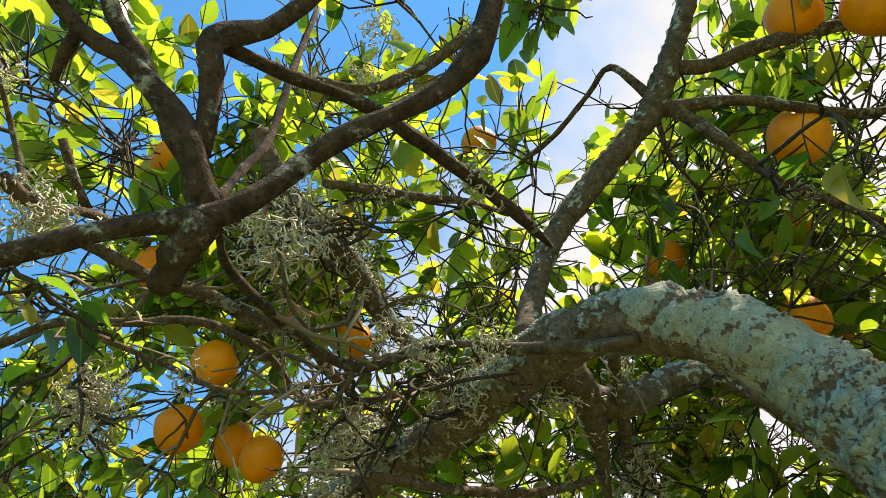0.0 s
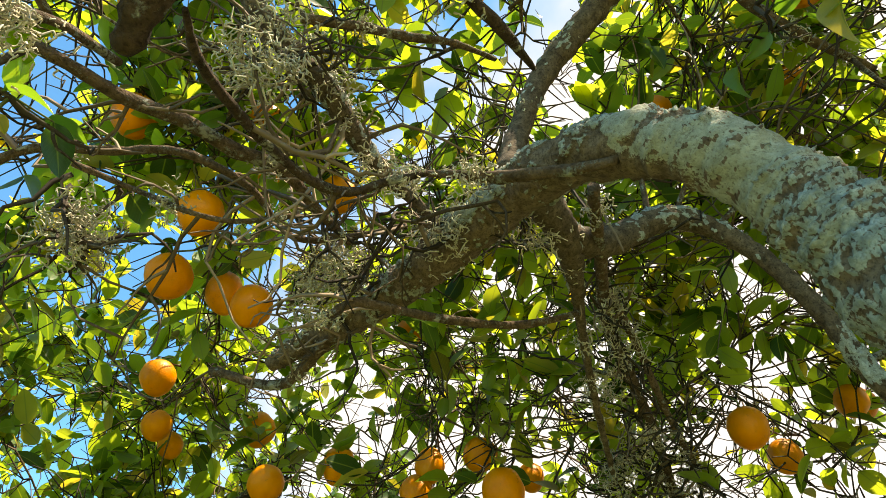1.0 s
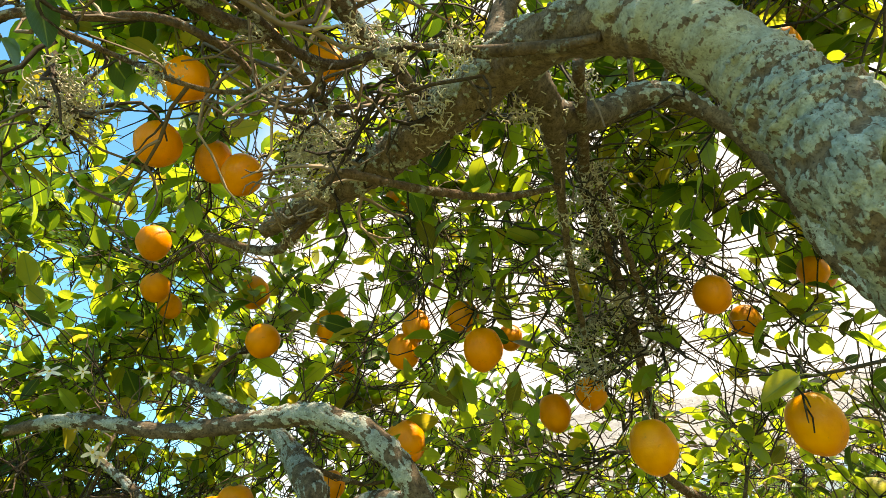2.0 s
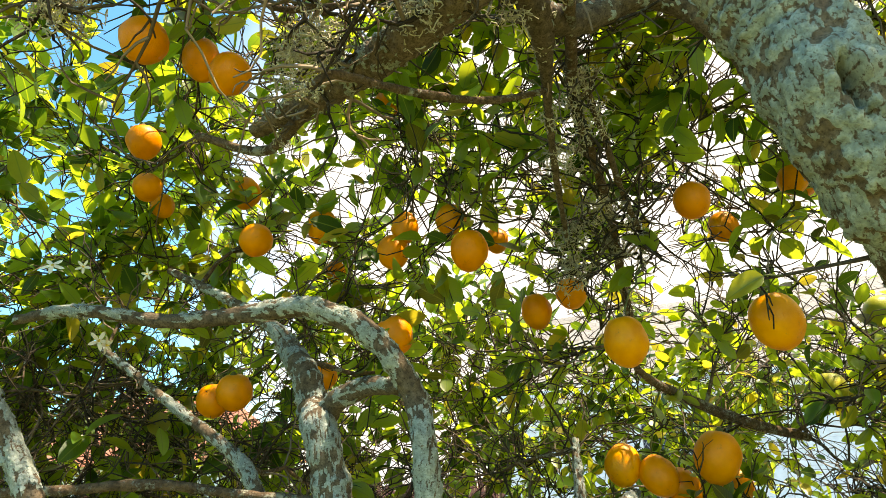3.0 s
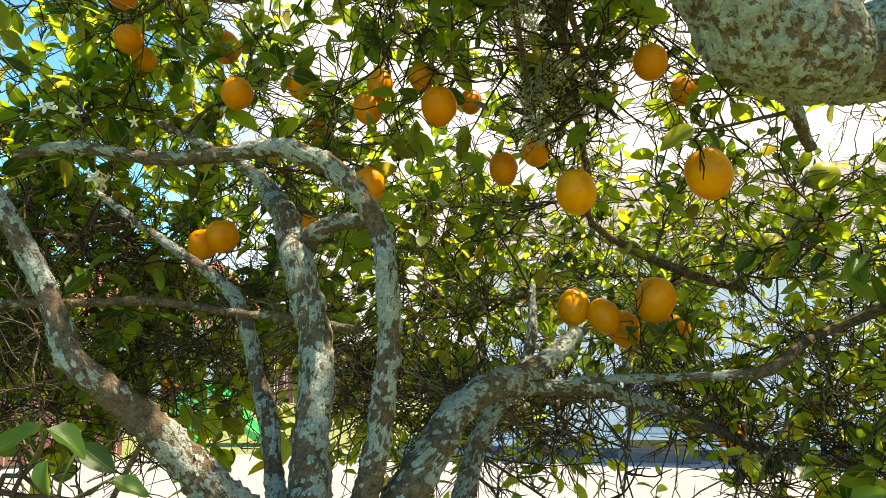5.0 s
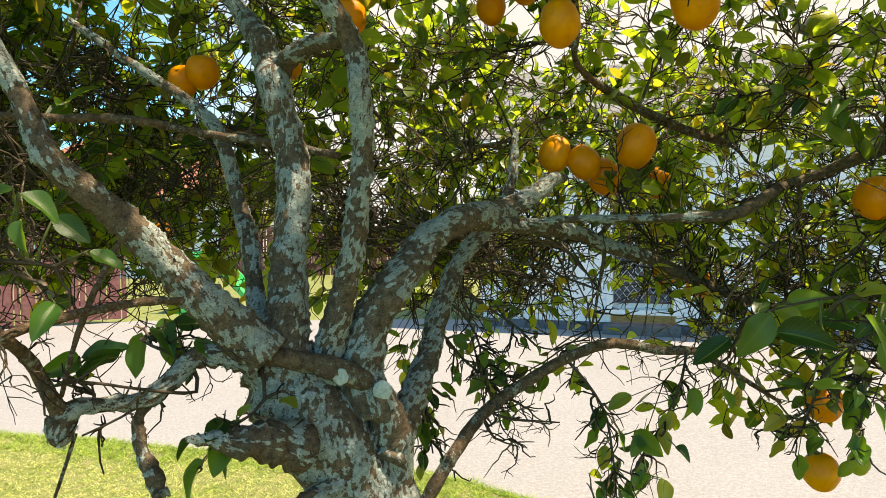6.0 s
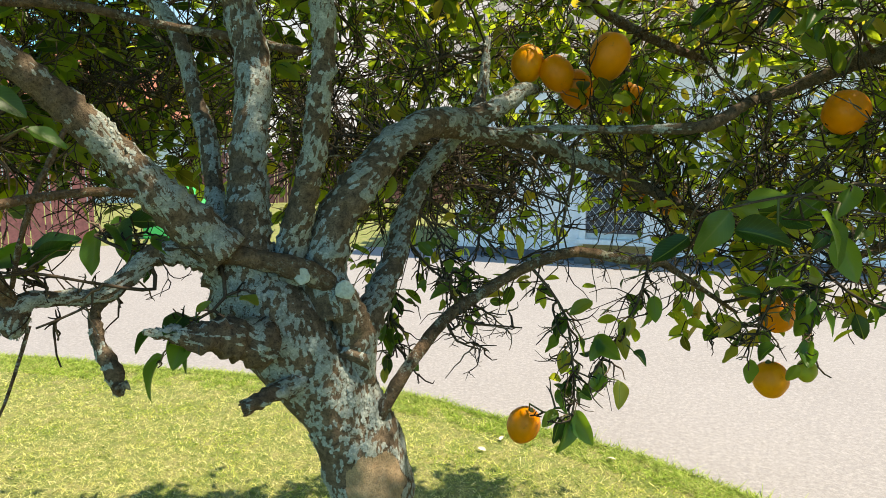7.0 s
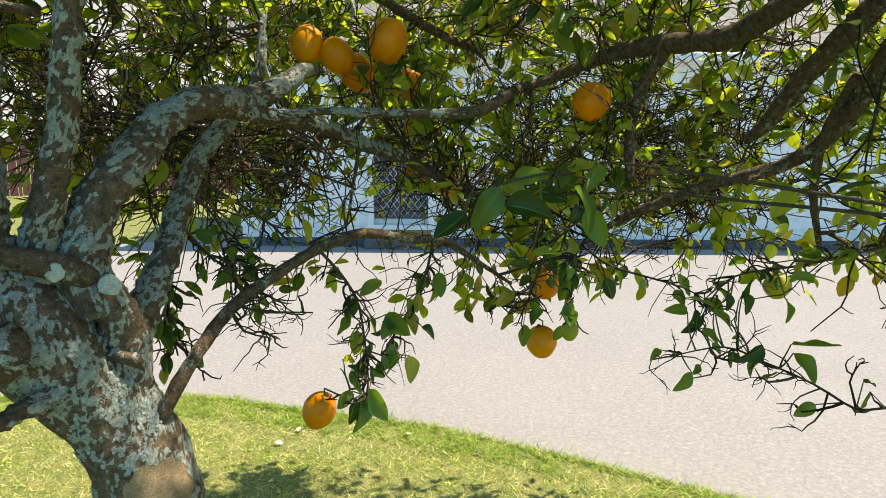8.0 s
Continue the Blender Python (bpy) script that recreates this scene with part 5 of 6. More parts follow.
lemon(0.160, 0.674, 2.859, 0.0688, 1.03)
lemon(0.479, 0.787, 2.622, 0.0715, 1.00)
lemon(0.546, 0.468, 2.491, 0.0785, 1.05)
lemon(0.546, 0.340, 2.594, 0.0740, 1.05)
lemon(0.618, 0.314, 2.548, 0.0782, 1.05)
lemon(-0.385, 0.621, 2.736, 0.0742, 1.00)
lemon(0.637, 0.763, 2.440, 0.0728, 1.05)
lemon(0.819, 0.931, 2.552, 0.0533, 1.00)
lemon(-0.292, 0.816, 2.444, 0.0728, 1.00)
lemon(-0.353, 0.895, 2.383, 0.0746, 1.00)
lemon(-0.296, 1.000, 2.424, 0.0664, 1.24)
lemon(-0.238, 0.976, 2.376, 0.0709, 1.05)
lemon(-0.095, 0.934, 2.596, 0.0703, 1.05)
lemon(0.134, 0.976, 2.550, 0.0639, 1.00)
lemon(0.177, 1.207, 3.005, 0.0679, 1.05)
lemon(-0.186, 0.843, 2.546, 0.0684, 1.05)
lemon(0.676, 0.610, 2.820, 0.0682, 1.05)
lemon(-0.317, 0.824, 2.697, 0.0639, 1.05)
lemon(-0.223, 0.826, 2.691, 0.0597, 1.07)
lemon(0.743, 0.770, 2.687, 0.0682, 1.00)
lemon(0.027, 1.322, 2.533, 0.0622, 1.05)
lemon(-0.388, 0.714, 2.563, 0.0693, 1.05)
lemon(-0.545, 1.532, 2.383, 0.0586, 1.05)
lemon(-0.252, 1.285, 2.187, 0.0682, 1.00)
lemon(-0.306, 1.410, 2.354, 0.0647, 1.00)
lemon(0.154, 1.245, 2.204, 0.0639, 1.00)
lemon(0.283, 1.469, 2.238, 0.0597, 1.04)
lemon(0.729, 1.238, 2.167, 0.0618, 1.07)
lemon(1.015, 1.354, 2.318, 0.0647, 1.00)
lemon(-0.474, 1.217, 2.385, 0.0680, 1.05)
lemon(-0.538, 1.414, 2.378, 0.0666, 1.00)
lemon(-0.121, 1.322, 2.229, 0.0647, 1.15)
lemon(0.058, 1.247, 2.189, 0.0543, 1.26)
lemon(0.033, 1.254, 2.139, 0.0657, 1.11)
lemon(-0.134, 1.734, 2.260, 0.0576, 1.06)
lemon(0.174, 1.131, 2.094, 0.0703, 1.09)
lemon(0.332, 1.330, 2.023, 0.0637, 1.19)
lemon(0.399, 1.285, 2.047, 0.0647, 1.00)
lemon(0.402, 1.019, 1.890, 0.0709, 1.13)
lemon(0.566, 1.033, 2.139, 0.0633, 1.05)
lemon(0.901, 1.229, 2.268, 0.0647, 1.00)
lemon(0.585, 0.900, 1.887, 0.0742, 1.11)
lemon(0.031, 1.187, 1.952, 0.0682, 1.05)
lemon(-0.136, 1.520, 1.937, 0.0613, 1.00)
lemon(-0.303, 1.380, 1.890, 0.0738, 1.00)
lemon(-0.359, 1.429, 1.881, 0.0686, 1.00)
lemon(0.483, 1.365, 1.706, 0.0732, 1.13)
lemon(0.541, 1.336, 1.682, 0.0716, 1.16)
lemon(0.595, 1.360, 1.652, 0.0732, 1.22)
lemon(0.631, 1.258, 1.710, 0.0837, 1.16)
lemon(1.021, 1.458, 1.842, 0.0799, 1.00, GREEN)
lemon(-0.310, 1.404, 2.352, 0.0639, 1.21)
lemon(1.018, 1.056, 1.586, 0.0803, 1.00)
lemon(0.926, 1.073, 1.196, 0.0705, 1.00)
lemon(0.951, 1.116, 1.046, 0.0716, 1.03)
lemon(0.409, 1.036, 1.006, 0.0608, 1.17)
lemon(0.779, 1.497, 1.647, 0.0654, 1.22)
lemon(0.832, 1.569, 1.413, 0.0695, 1.00)
lemon(0.899, 1.510, 1.389, 0.0703, 1.00)
lemon(-0.579, 1.903, 1.538, 0.0574, 1.00)
lemon(1.477, 0.919, 1.172, 0.0613, 1.00, GREEN)
lemon(1.103, 1.340, 1.995, 0.0693, 1.00, GREEN)
lemon(0.992, 1.066, 1.080, 0.0400, 1.11, GREEN)


def droop(count, size, pts, first=0.30):
    """A hanging twig through the given places, with leaves along it, or bare spurs where it has none."""
    p = np.array(pts)
    gap = np.linalg.norm(nodes[:, :3] - p[0], axis=1)
    a = nodes[int(gap.argmin()), :3]
    path = spline([(*a, 0.003)] * (gap.min() > 0.004) + [(*q, 0.0028) for q in p], 0.02)
    n = len(path)
    v, f = tube(path[:, :3] - ORIGIN, np.linspace(0.0032, 0.0012, n), 6, 0.25, float(p[0, 0]))
    mesh_object("hanging_twig", v, f, TWIG, TREE)
    DROOP_PATHS.append(path[:, :3])
    count = int(1.6 * count)
    for _ in range(count + 2 if count else 3):
        i = int(n * (first + (0.98 - first) * rng.random()))
        i = min(i, n - 2)
        d = path[i + 1, :3] - path[i, :3]
        d = d / np.linalg.norm(d) + rng.normal(size=3) * 0.8
        d /= np.linalg.norm(d)
        if count and _ < count and all(np.linalg.norm(path[i, :3] - q) > 0.075 for q in FRUIT_AT):
            end = path[i, :3] + d * (0.015 + 0.03 * rng.random())
            v, f = tube(np.array([path[i, :3], end]) - ORIGIN, [0.0012, 0.0008], 4)
            DROOPS.add(v, f)
            dd = d * 0.6 + rng.normal(size=3) * 0.45 + np.array((0, 0, -0.75 if size < 0.07 else -0.25))
            KEPT.append((end, dd / np.linalg.norm(dd), np.array((0, -0.5, 0.6)) + rng.normal(size=3) * 0.45, size * (0.55 + 0.5 * rng.random())))
        bare_twig(path[i, :3], d, 0.025 + 0.05 * rng.random())


DROOPS = Heap()
DROOP_PATHS = []
KEPT = []
for row in HANGING:
    droop(*row)


def hero_leaf(base, tip):
    """A leaf near the eye, on a short stalk from the nearest twig."""
    base, tip = np.array(base), np.array(tip)
    gap = np.linalg.norm(DROOP_NODES - base, axis=1)
    a = DROOP_NODES[int(gap.argmin())]
    v, f = tube(wander(a, base, 4, 0.1) - ORIGIN, np.linspace(0.0016, 0.0010, 4), 5)
    DROOPS.add(v, f)
    s = np.linalg.norm(tip - base)
    KEPT.append((base, (tip - base) / s, np.array((0.0, -0.75, 0.55)) + rng.normal(size=3) * 0.35, s * (0.72 if base[1] > 0.95 else 0.92)))


DROOP_NODES = np.vstack([nodes[:, :3]] + DROOP_PATHS)
hero_leaf((-0.204, 0.483, 1.577), (-0.227, 0.458, 1.551))
hero_leaf((-0.205, 0.494, 1.572), (-0.169, 0.501, 1.551))
hero_leaf((-0.199, 0.485, 1.549), (-0.197, 0.473, 1.523))
hero_leaf((-0.196, 0.532, 1.553), (-0.163, 0.534, 1.527))
hero_leaf((0.531, 0.606, 1.438), (0.487, 0.610, 1.385))
hero_leaf((0.502, 0.642, 1.405), (0.457, 0.644, 1.367))
hero_leaf((0.602, 0.558, 1.442), (0.622, 0.520, 1.388))
hero_leaf((0.544, 0.619, 1.415), (0.593, 0.571, 1.413))
hero_leaf((0.565, 0.633, 1.449), (0.597, 0.597, 1.455))
hero_leaf((0.592, 0.626, 1.353), (0.618, 0.591, 1.351))
hero_leaf((0.620, 0.597, 1.462), (0.642, 0.564, 1.461))
hero_leaf((0.549, 0.631, 1.442), (0.572, 0.599, 1.421))
hero_leaf((0.641, 0.605, 1.453), (0.606, 0.612, 1.427))
hero_leaf((0.641, 0.576, 1.412), (0.645, 0.546, 1.361))
hero_leaf((0.610, 0.638, 1.431), (0.634, 0.603, 1.418))
hero_leaf((1.003, 0.541, 1.198), (1.027, 0.474, 1.199))
hero_leaf((1.003, 0.536, 1.186), (1.004, 0.487, 1.158))
hero_leaf((0.987, 0.576, 1.188), (0.950, 0.582, 1.159))
hero_leaf((0.981, 0.666, 1.228), (0.940, 0.693, 1.250))
hero_leaf((0.981, 0.666, 1.228), (0.982, 0.623, 1.191))
hero_leaf((1.007, 0.641, 1.245), (1.007, 0.627, 1.291))
hero_leaf((1.012, 0.639, 1.259), (1.003, 0.611, 1.226))
hero_leaf((0.959, 0.702, 1.215), (0.922, 0.717, 1.222))
hero_leaf((0.934, 0.660, 1.124), (0.894, 0.661, 1.094))
hero_leaf((0.958, 0.665, 1.197), (0.957, 0.631, 1.176))
hero_leaf((0.955, 0.676, 1.218), (0.934, 0.663, 1.191))
hero_leaf((1.088, 0.618, 1.243), (1.076, 0.590, 1.208))
hero_leaf((1.115, 0.590, 1.274), (1.083, 0.609, 1.292))
hero_leaf((0.493, 0.930, 1.263), (0.447, 0.922, 1.242))
hero_leaf((0.454, 0.957, 1.232), (0.442, 0.931, 1.192))
hero_leaf((0.504, 0.942, 1.200), (0.540, 0.897, 1.167))
hero_leaf((0.535, 0.906, 1.133), (0.528, 0.874, 1.093))
hero_leaf((0.455, 0.918, 1.060), (0.439, 0.883, 1.016))
hero_leaf((0.466, 0.922, 1.078), (0.483, 0.874, 1.030))
hero_leaf((0.439, 0.930, 1.076), (0.405, 0.911, 1.053))
hero_leaf((0.474, 0.921, 1.110), (0.489, 0.893, 1.102))
hero_leaf((0.580, 0.972, 1.222), (0.566, 0.948, 1.184))
hero_leaf((0.576, 0.947, 1.169), (0.590, 0.917, 1.159))
hero_leaf((0.516, 0.935, 1.194), (0.486, 0.917, 1.162))
hero_leaf((0.625, 0.984, 1.258), (0.617, 0.951, 1.197))
hero_leaf((0.693, 1.004, 1.247), (0.686, 0.974, 1.203))
hero_leaf((0.507, 0.779, 1.919), (0.454, 0.798, 1.896))
hero_leaf((0.451, 0.374, 2.279), (0.448, 0.418, 2.233))
hero_leaf((0.433, 0.447, 2.329), (0.410, 0.471, 2.310))
hero_leaf((0.221, 0.321, 2.578), (0.174, 0.381, 2.550))
hero_leaf((0.204, 0.318, 2.583), (0.166, 0.331, 2.571))
hero_leaf((0.194, 0.544, 2.731), (0.202, 0.586, 2.688))
hero_leaf((-0.236, 0.345, 2.109), (-0.202, 0.354, 2.114))
hero_leaf((-0.241, 0.354, 2.097), (-0.232, 0.362, 2.084))
hero_leaf((0.458, 0.374, 2.273), (0.433, 0.393, 2.264))
hero_leaf((0.170, 1.037, 1.225), (0.158, 1.006, 1.173))
hero_leaf((0.149, 1.028, 1.187), (0.172, 0.998, 1.149))
hero_leaf((0.192, 1.075, 1.258), (0.231, 1.047, 1.231))
hero_leaf((0.128, 0.997, 1.186), (0.123, 0.970, 1.155))
hero_leaf((-0.095, 0.748, 1.285), (-0.124, 0.724, 1.281))
hero_leaf((-0.097, 0.772, 1.297), (-0.077, 0.766, 1.313))
hero_leaf((-0.289, 0.733, 1.354), (-0.257, 0.736, 1.367))
DROOPS.make("leaf_stalk_tangle", TWIG_GREEN, TREE, "short green leaf stalks")



def fuzz(count, pts, bearded=True):
    """Short dead twiglets bristling along an old hanging branch."""
    path = spline([(*q, 0.002) for q in pts], 0.01)
    for _ in range(count):
        q = path[int(rng.integers(0, len(path))), :3]
        d = rng.normal(size=3) + np.array((0, 0, -0.2))
        bare_twig(q, d / np.linalg.norm(d), (0.045 + 0.09 * rng.random()) if bearded else 0.03 + 0.06 * rng.random(), 1.0 if bearded else 0.6)
        if bearded and rng.random() < 0.14:
            tuft(q + rng.normal(size=3) * 0.012, 0.022)


# beard lichen: curling pale threads in tufts on the old wood
BEARD = Heap()


def tuft(at, size):
    at = np.array(at)
    for _ in range(int(26 + size * 1500)):
        a = at + rng.normal(size=3) * size * 0.30
        d = rng.normal(size=3) + np.array((0, 0, -0.35))
        d *= size * (0.10 + 0.20 * rng.random()) / np.linalg.norm(d)
        line = wander(a, a + d, 5, 0.55, 0.12)
        v, f = tube(line - ORIGIN, np.linspace(0.0010, 0.0005, 5), 3, close=False)
        BEARD.add(v, f)


tuft((-0.080, 0.382, 2.184), 0.050)
tuft((-0.082, 0.357, 2.164), 0.050)
tuft((-0.060, 0.396, 2.242), 0.050)
tuft((-0.037, 0.432, 2.244), 0.050)
tuft((-0.024, 0.468, 2.242), 0.045)
tuft((-0.279, 0.529, 2.164), 0.060)
tuft((-0.284, 0.539, 2.147), 0.050)
tuft((-0.208, 0.300, 2.120), 0.040)
tuft((-0.220, 0.299, 2.113), 0.040)
tuft((0.100, 0.467, 2.142), 0.030)
tuft((0.085, 0.563, 2.171), 0.045)
tuft((0.074, 0.580, 2.167), 0.045)
tuft((-0.033, 0.618, 2.162), 0.050)
tuft((0.003, 0.503, 2.197), 0.040)
tuft((-0.062, 0.621, 2.152), 0.040)
tuft((-0.074, 0.378, 2.252), 0.045)
tuft((0.090, 0.470, 2.140), 0.030)
tuft((0.030, 0.471, 2.144), 0.035)
tuft((0.059, 0.597, 2.191), 0.040)
tuft((0.071, 0.605, 2.181), 0.040)
tuft((0.293, 0.739, 2.194), 0.050)
tuft((0.320, 0.805, 2.174), 0.060)
tuft((0.352, 1.085, 2.037), 0.060)
tuft((0.341, 1.071, 2.089), 0.060)
tuft((0.171, 0.579, 2.163), 0.040)
tuft((-0.061, 0.608, 2.134), 0.045)
tuft((-0.035, 0.585, 2.152), 0.045)
tuft((-0.080, 0.655, 2.132), 0.040)
tuft((-0.275, 0.530, 2.149), 0.050)
tuft((0.315, 0.932, 2.163), 0.060)
tuft((0.455, 1.042, 2.054), 0.050)
tuft((0.357, 1.111, 2.038), 0.060)
tuft((0.382, 1.020, 2.113), 0.050)
tuft((-0.001, 0.301, 2.468), 0.040)
tuft((-0.023, 0.345, 2.449), 0.030)
fuzz(16, [(-0.164, 0.819, 1.364), (-0.216, 0.781, 1.318), (-0.278, 0.733, 1.324)], False)
fuzz(12, [(-0.290, 0.724, 1.314), (-0.299, 0.677, 1.391), (-0.304, 0.599, 1.450)], False)
fuzz(11, [(0.257, 0.931, 1.245), (0.296, 0.941, 1.227), (0.348, 0.960, 1.216), (0.385, 0.971, 1.209)], False)
fuzz(8, [(0.248, 0.930, 1.236), (0.302, 0.919, 1.190)], False)
fuzz(14, [(0.402, 0.968, 1.310), (0.454, 0.958, 1.238), (0.466, 0.943, 1.163), (0.467, 0.927, 1.091)], False)
fuzz(12, [(0.627, 1.016, 1.311), (0.598, 0.992, 1.242), (0.509, 0.952, 1.135)], False)
fuzz(14, [(0.539, 1.033, 1.322), (0.648, 1.038, 1.304), (0.758, 1.040, 1.318)], False)
fuzz(16, [(1.032, 0.454, 1.124), (1.026, 0.515, 1.141), (0.999, 0.582, 1.159), (0.973, 0.636, 1.170), (0.918, 0.701, 1.141)], False)
fuzz(12, [(1.173, 0.652, 1.288), (1.090, 0.722, 1.261), (1.039, 0.733, 1.206), (0.991, 0.727, 1.135)], False)
fuzz(14, [(0.820, 0.933, 1.275), (0.789, 0.933, 1.197), (0.758, 0.946, 1.174)], False)
fuzz(60, [(0.246, 0.604, 2.216), (0.291, 0.773, 2.200), (0.314, 0.845, 2.171), (0.366, 0.953, 2.133), (0.423, 1.067, 2.084), (0.455, 1.142, 2.021)])
fuzz(24, [(0.405, 0.941, 2.126), (0.444, 1.001, 2.085), (0.456, 1.047, 2.037)])
fuzz(26, [(0.352, 1.080, 2.127), (0.370, 1.127, 2.077), (0.380, 1.158, 2.042)])
fuzz(14, [(-0.278, 0.491, 2.199), (-0.295, 0.543, 2.168), (-0.310, 0.577, 2.153)])
fuzz(18, [(-0.097, 0.366, 2.165), (-0.060, 0.409, 2.233), (-0.024, 0.472, 2.238)])
fuzz(18, [(-0.060, 0.566, 2.194), (-0.018, 0.638, 2.181), (-0.054, 0.734, 2.180)])
fuzz(14, [(-0.023, 0.510, 2.141), (0.039, 0.548, 2.161), (0.097, 0.589, 2.169)])
for k in range(90):
    q = nodes[int(rng.integers(0, len(np.vstack(NODES))))]
    if q[2] > 1.85 and clear_of_eye(q[:3], 0.42):
        tuft(q[:3], 0.015 + 0.02 * rng.random())
old_wood = np.vstack(NODES)
old_wood = old_wood[(old_wood[:, 0] < 0.06) & (old_wood[:, 1] > 0.36) & (old_wood[:, 1] < 0.95) & (old_wood[:, 2] > 2.02) & (old_wood[:, 2] < 2.35)]
DEAD = Heap()
for k in range(48):      # dead twigs all over the old wood, as coarse as it is crooked
    q = old_wood[int(rng.integers(0, len(old_wood))), :3]
    d = rng.normal(size=3) * np.array((1.0, 0.6, 0.5)) + np.array((-0.4, 0.3, 0))
    if clear_of_eye(q + d * 0.1, 0.38):
        bare_twig(q, d / np.linalg.norm(d), 0.05 + 0.13 * rng.random(), 1.1, DEAD)
DEAD.make("dead_twig_tangle", DEAD_SUNLIT, TREE, "pale grey dead twigs")
BEARD.make("beard_lichen", LICHEN, TREE, "pale grey-green beard lichen tufts")


def lichen_cap(x, y, z, r):
    """A round crust of lichen on the wood."""
    bm = bmesh.new()
    bmesh.ops.create_icosphere(bm, subdivisions=3, radius=r)
    for v in bm.verts:
        v.co *= 1 + 0.30 * noise.noise(v.co * 90 + Vector((x * 40, 0, z * 40))) + 0.12 * noise.noise(v.co * 300)
        v.co.y *= 0.20
    bmesh.ops.translate(bm, vec=Vector((x, y, z)) - Vector(ORIGIN), verts=bm.verts)
    part("lichen_cap", bm, PATCH, TREE, "round pale lichen crust", True)


lichen_cap(0.034, 0.818, 1.333, 0.011)
lichen_cap(0.092, 0.822, 1.311, 0.013)
lichen_cap(-0.024, 0.819, 1.352, 0.007)


BRANCHLETS.make("branchlet_tangle", BARK_DARK, TREE, "thin brown branchlets")
TWIGS.make("twig_tangle", TWIG, TREE, "fine dark twigs")

# leaves: folded along the midrib, pointed, drooping at the tip
STATIONS = np.array([0.0, 0.08, 0.26, 0.50, 0.74, 0.91, 1.0])
HALF = np.array([0.06, 0.46, 0.96, 1.10, 0.86, 0.42, 0.0])


def leaf_template():
    v, uv = [], []
    for s, h in zip(STATIONS, HALF):
        for side in (-1, 0, 1):
            v.append((side * h * 0.235, s, 0.055 * abs(side) * h - 0.16 * s * s + 0.05 * s))
            uv.append((side * h, s))
    f = []
    for i in range(len(STATIONS) - 1):
        for j in (0, 1):
            a = i * 3 + j
            f.append([a, a + 1, a + 4, a + 3])
    return np.array(v), np.array(uv), np.array(f)


LV, LUV, LF = leaf_template()


def leaf_frames(items):
    B = np.array([q[0] for q in items])
    Y = np.array([q[1] for q in items])
    N = np.array([q[2] for q in items])
    S = np.array([q[3] for q in items])
    X = np.cross(Y, N)
    X /= np.linalg.norm(X, axis=1)[:, None] + 1e-9
    Z = np.cross(X, Y)
    return B, X, Y, Z, S


def leaf_heap(items, name, mat, label):
    B, X, Y, Z, S = leaf_frames(items)
    curl = 0.4 + 1.5 * rng.random(len(items))
    wide = 0.8 + 0.45 * rng.random(len(items))
    T = LV[None] * np.stack([wide, np.ones_like(wide), curl], 1)[:, None, :] * S[:, None, None]
    V = B[:, None, :] + T[..., 0:1] * X[:, None] + T[..., 1:2] * Y[:, None] + T[..., 2:3] * Z[:, None]
    F = LF[None] + (np.arange(len(items)) * len(LV))[:, None, None]
    uv = np.tile(LUV, (len(items), 1))
    return mesh_object(name, V.reshape(-1, 3) - ORIGIN, F.reshape(-1, 4), mat, TREE, label, uvs=uv, kind="stuff")


S1 = np.cross(np.array(SUN_DIR), (0, 0, 1.0))
S1 /= np.linalg.norm(S1)
S2 = np.cross(S1, np.array(SUN_DIR))


TRUNK_BEAMS = [(0.130, 0.812, 1.025), (0.140, 0.828, 1.072), (0.095, 0.828, 1.160), (0.128, 0.857, 1.180)]


def shafts(p):
    """Whether a leaf stands clear of the gaps through which the sun falls down into the crown."""
    for k, q in enumerate(TRUNK_BEAMS + BEAMS):
        g = p - np.array(q)
        if np.linalg.norm(g - np.array(SUN_DIR) * (g @ np.array(SUN_DIR))) < (0.062 if k < len(TRUNK_BEAMS) else 0.034):
            return False
    if p[0] > 0.6 and p[1] > 1.55 and p[2] > 2.12 and rng.random() < 0.6:      # the crown is thin on the sunny side
        return False
    if p[0] > 1.0 and p[1] > 0.5 and p[2] > 1.95 and rng.random() < 0.6:
        return False
    u = Vector((p @ S1, p @ S2, 0.4))
    return noise.noise(u * 5.5) + 0.55 * noise.noise(u * 15) > (-0.20 if p[1] > 1.75 and p[0] > 0.1 else -0.06 if p[1] > 1.0 else -0.13)


NEAR_EYE = np.array((0.03, -0.02, 1.62))     # middle of the camera's path; nearby leaves are shrunk to suit its view
LEAVES = [(q[0], q[1], q[2], q[3] * (0.92 if np.linalg.norm(q[0] - NEAR_EYE) < 1.40 else 1.0)) for q in LEAVES if clear_of_eye(q[0], 1.0) and shafts(q[0]) and not (before_fence(q[0]) and rng.random() < 0.85) and not (in_tangle(q[0]) and rng.random() < 0.5)]
order = sorted(LEAVES, key=lambda q: abs(q[0][0] - 0.3) + abs(q[0][1] - 0.7) + abs(q[0][2] - 1.7))
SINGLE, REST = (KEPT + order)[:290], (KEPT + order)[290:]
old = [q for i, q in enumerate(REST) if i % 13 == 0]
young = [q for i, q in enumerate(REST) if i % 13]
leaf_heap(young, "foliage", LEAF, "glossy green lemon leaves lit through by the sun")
leaf_heap(old, "yellow_foliage", LEAF_OLD, "yellowing lemon leaves")


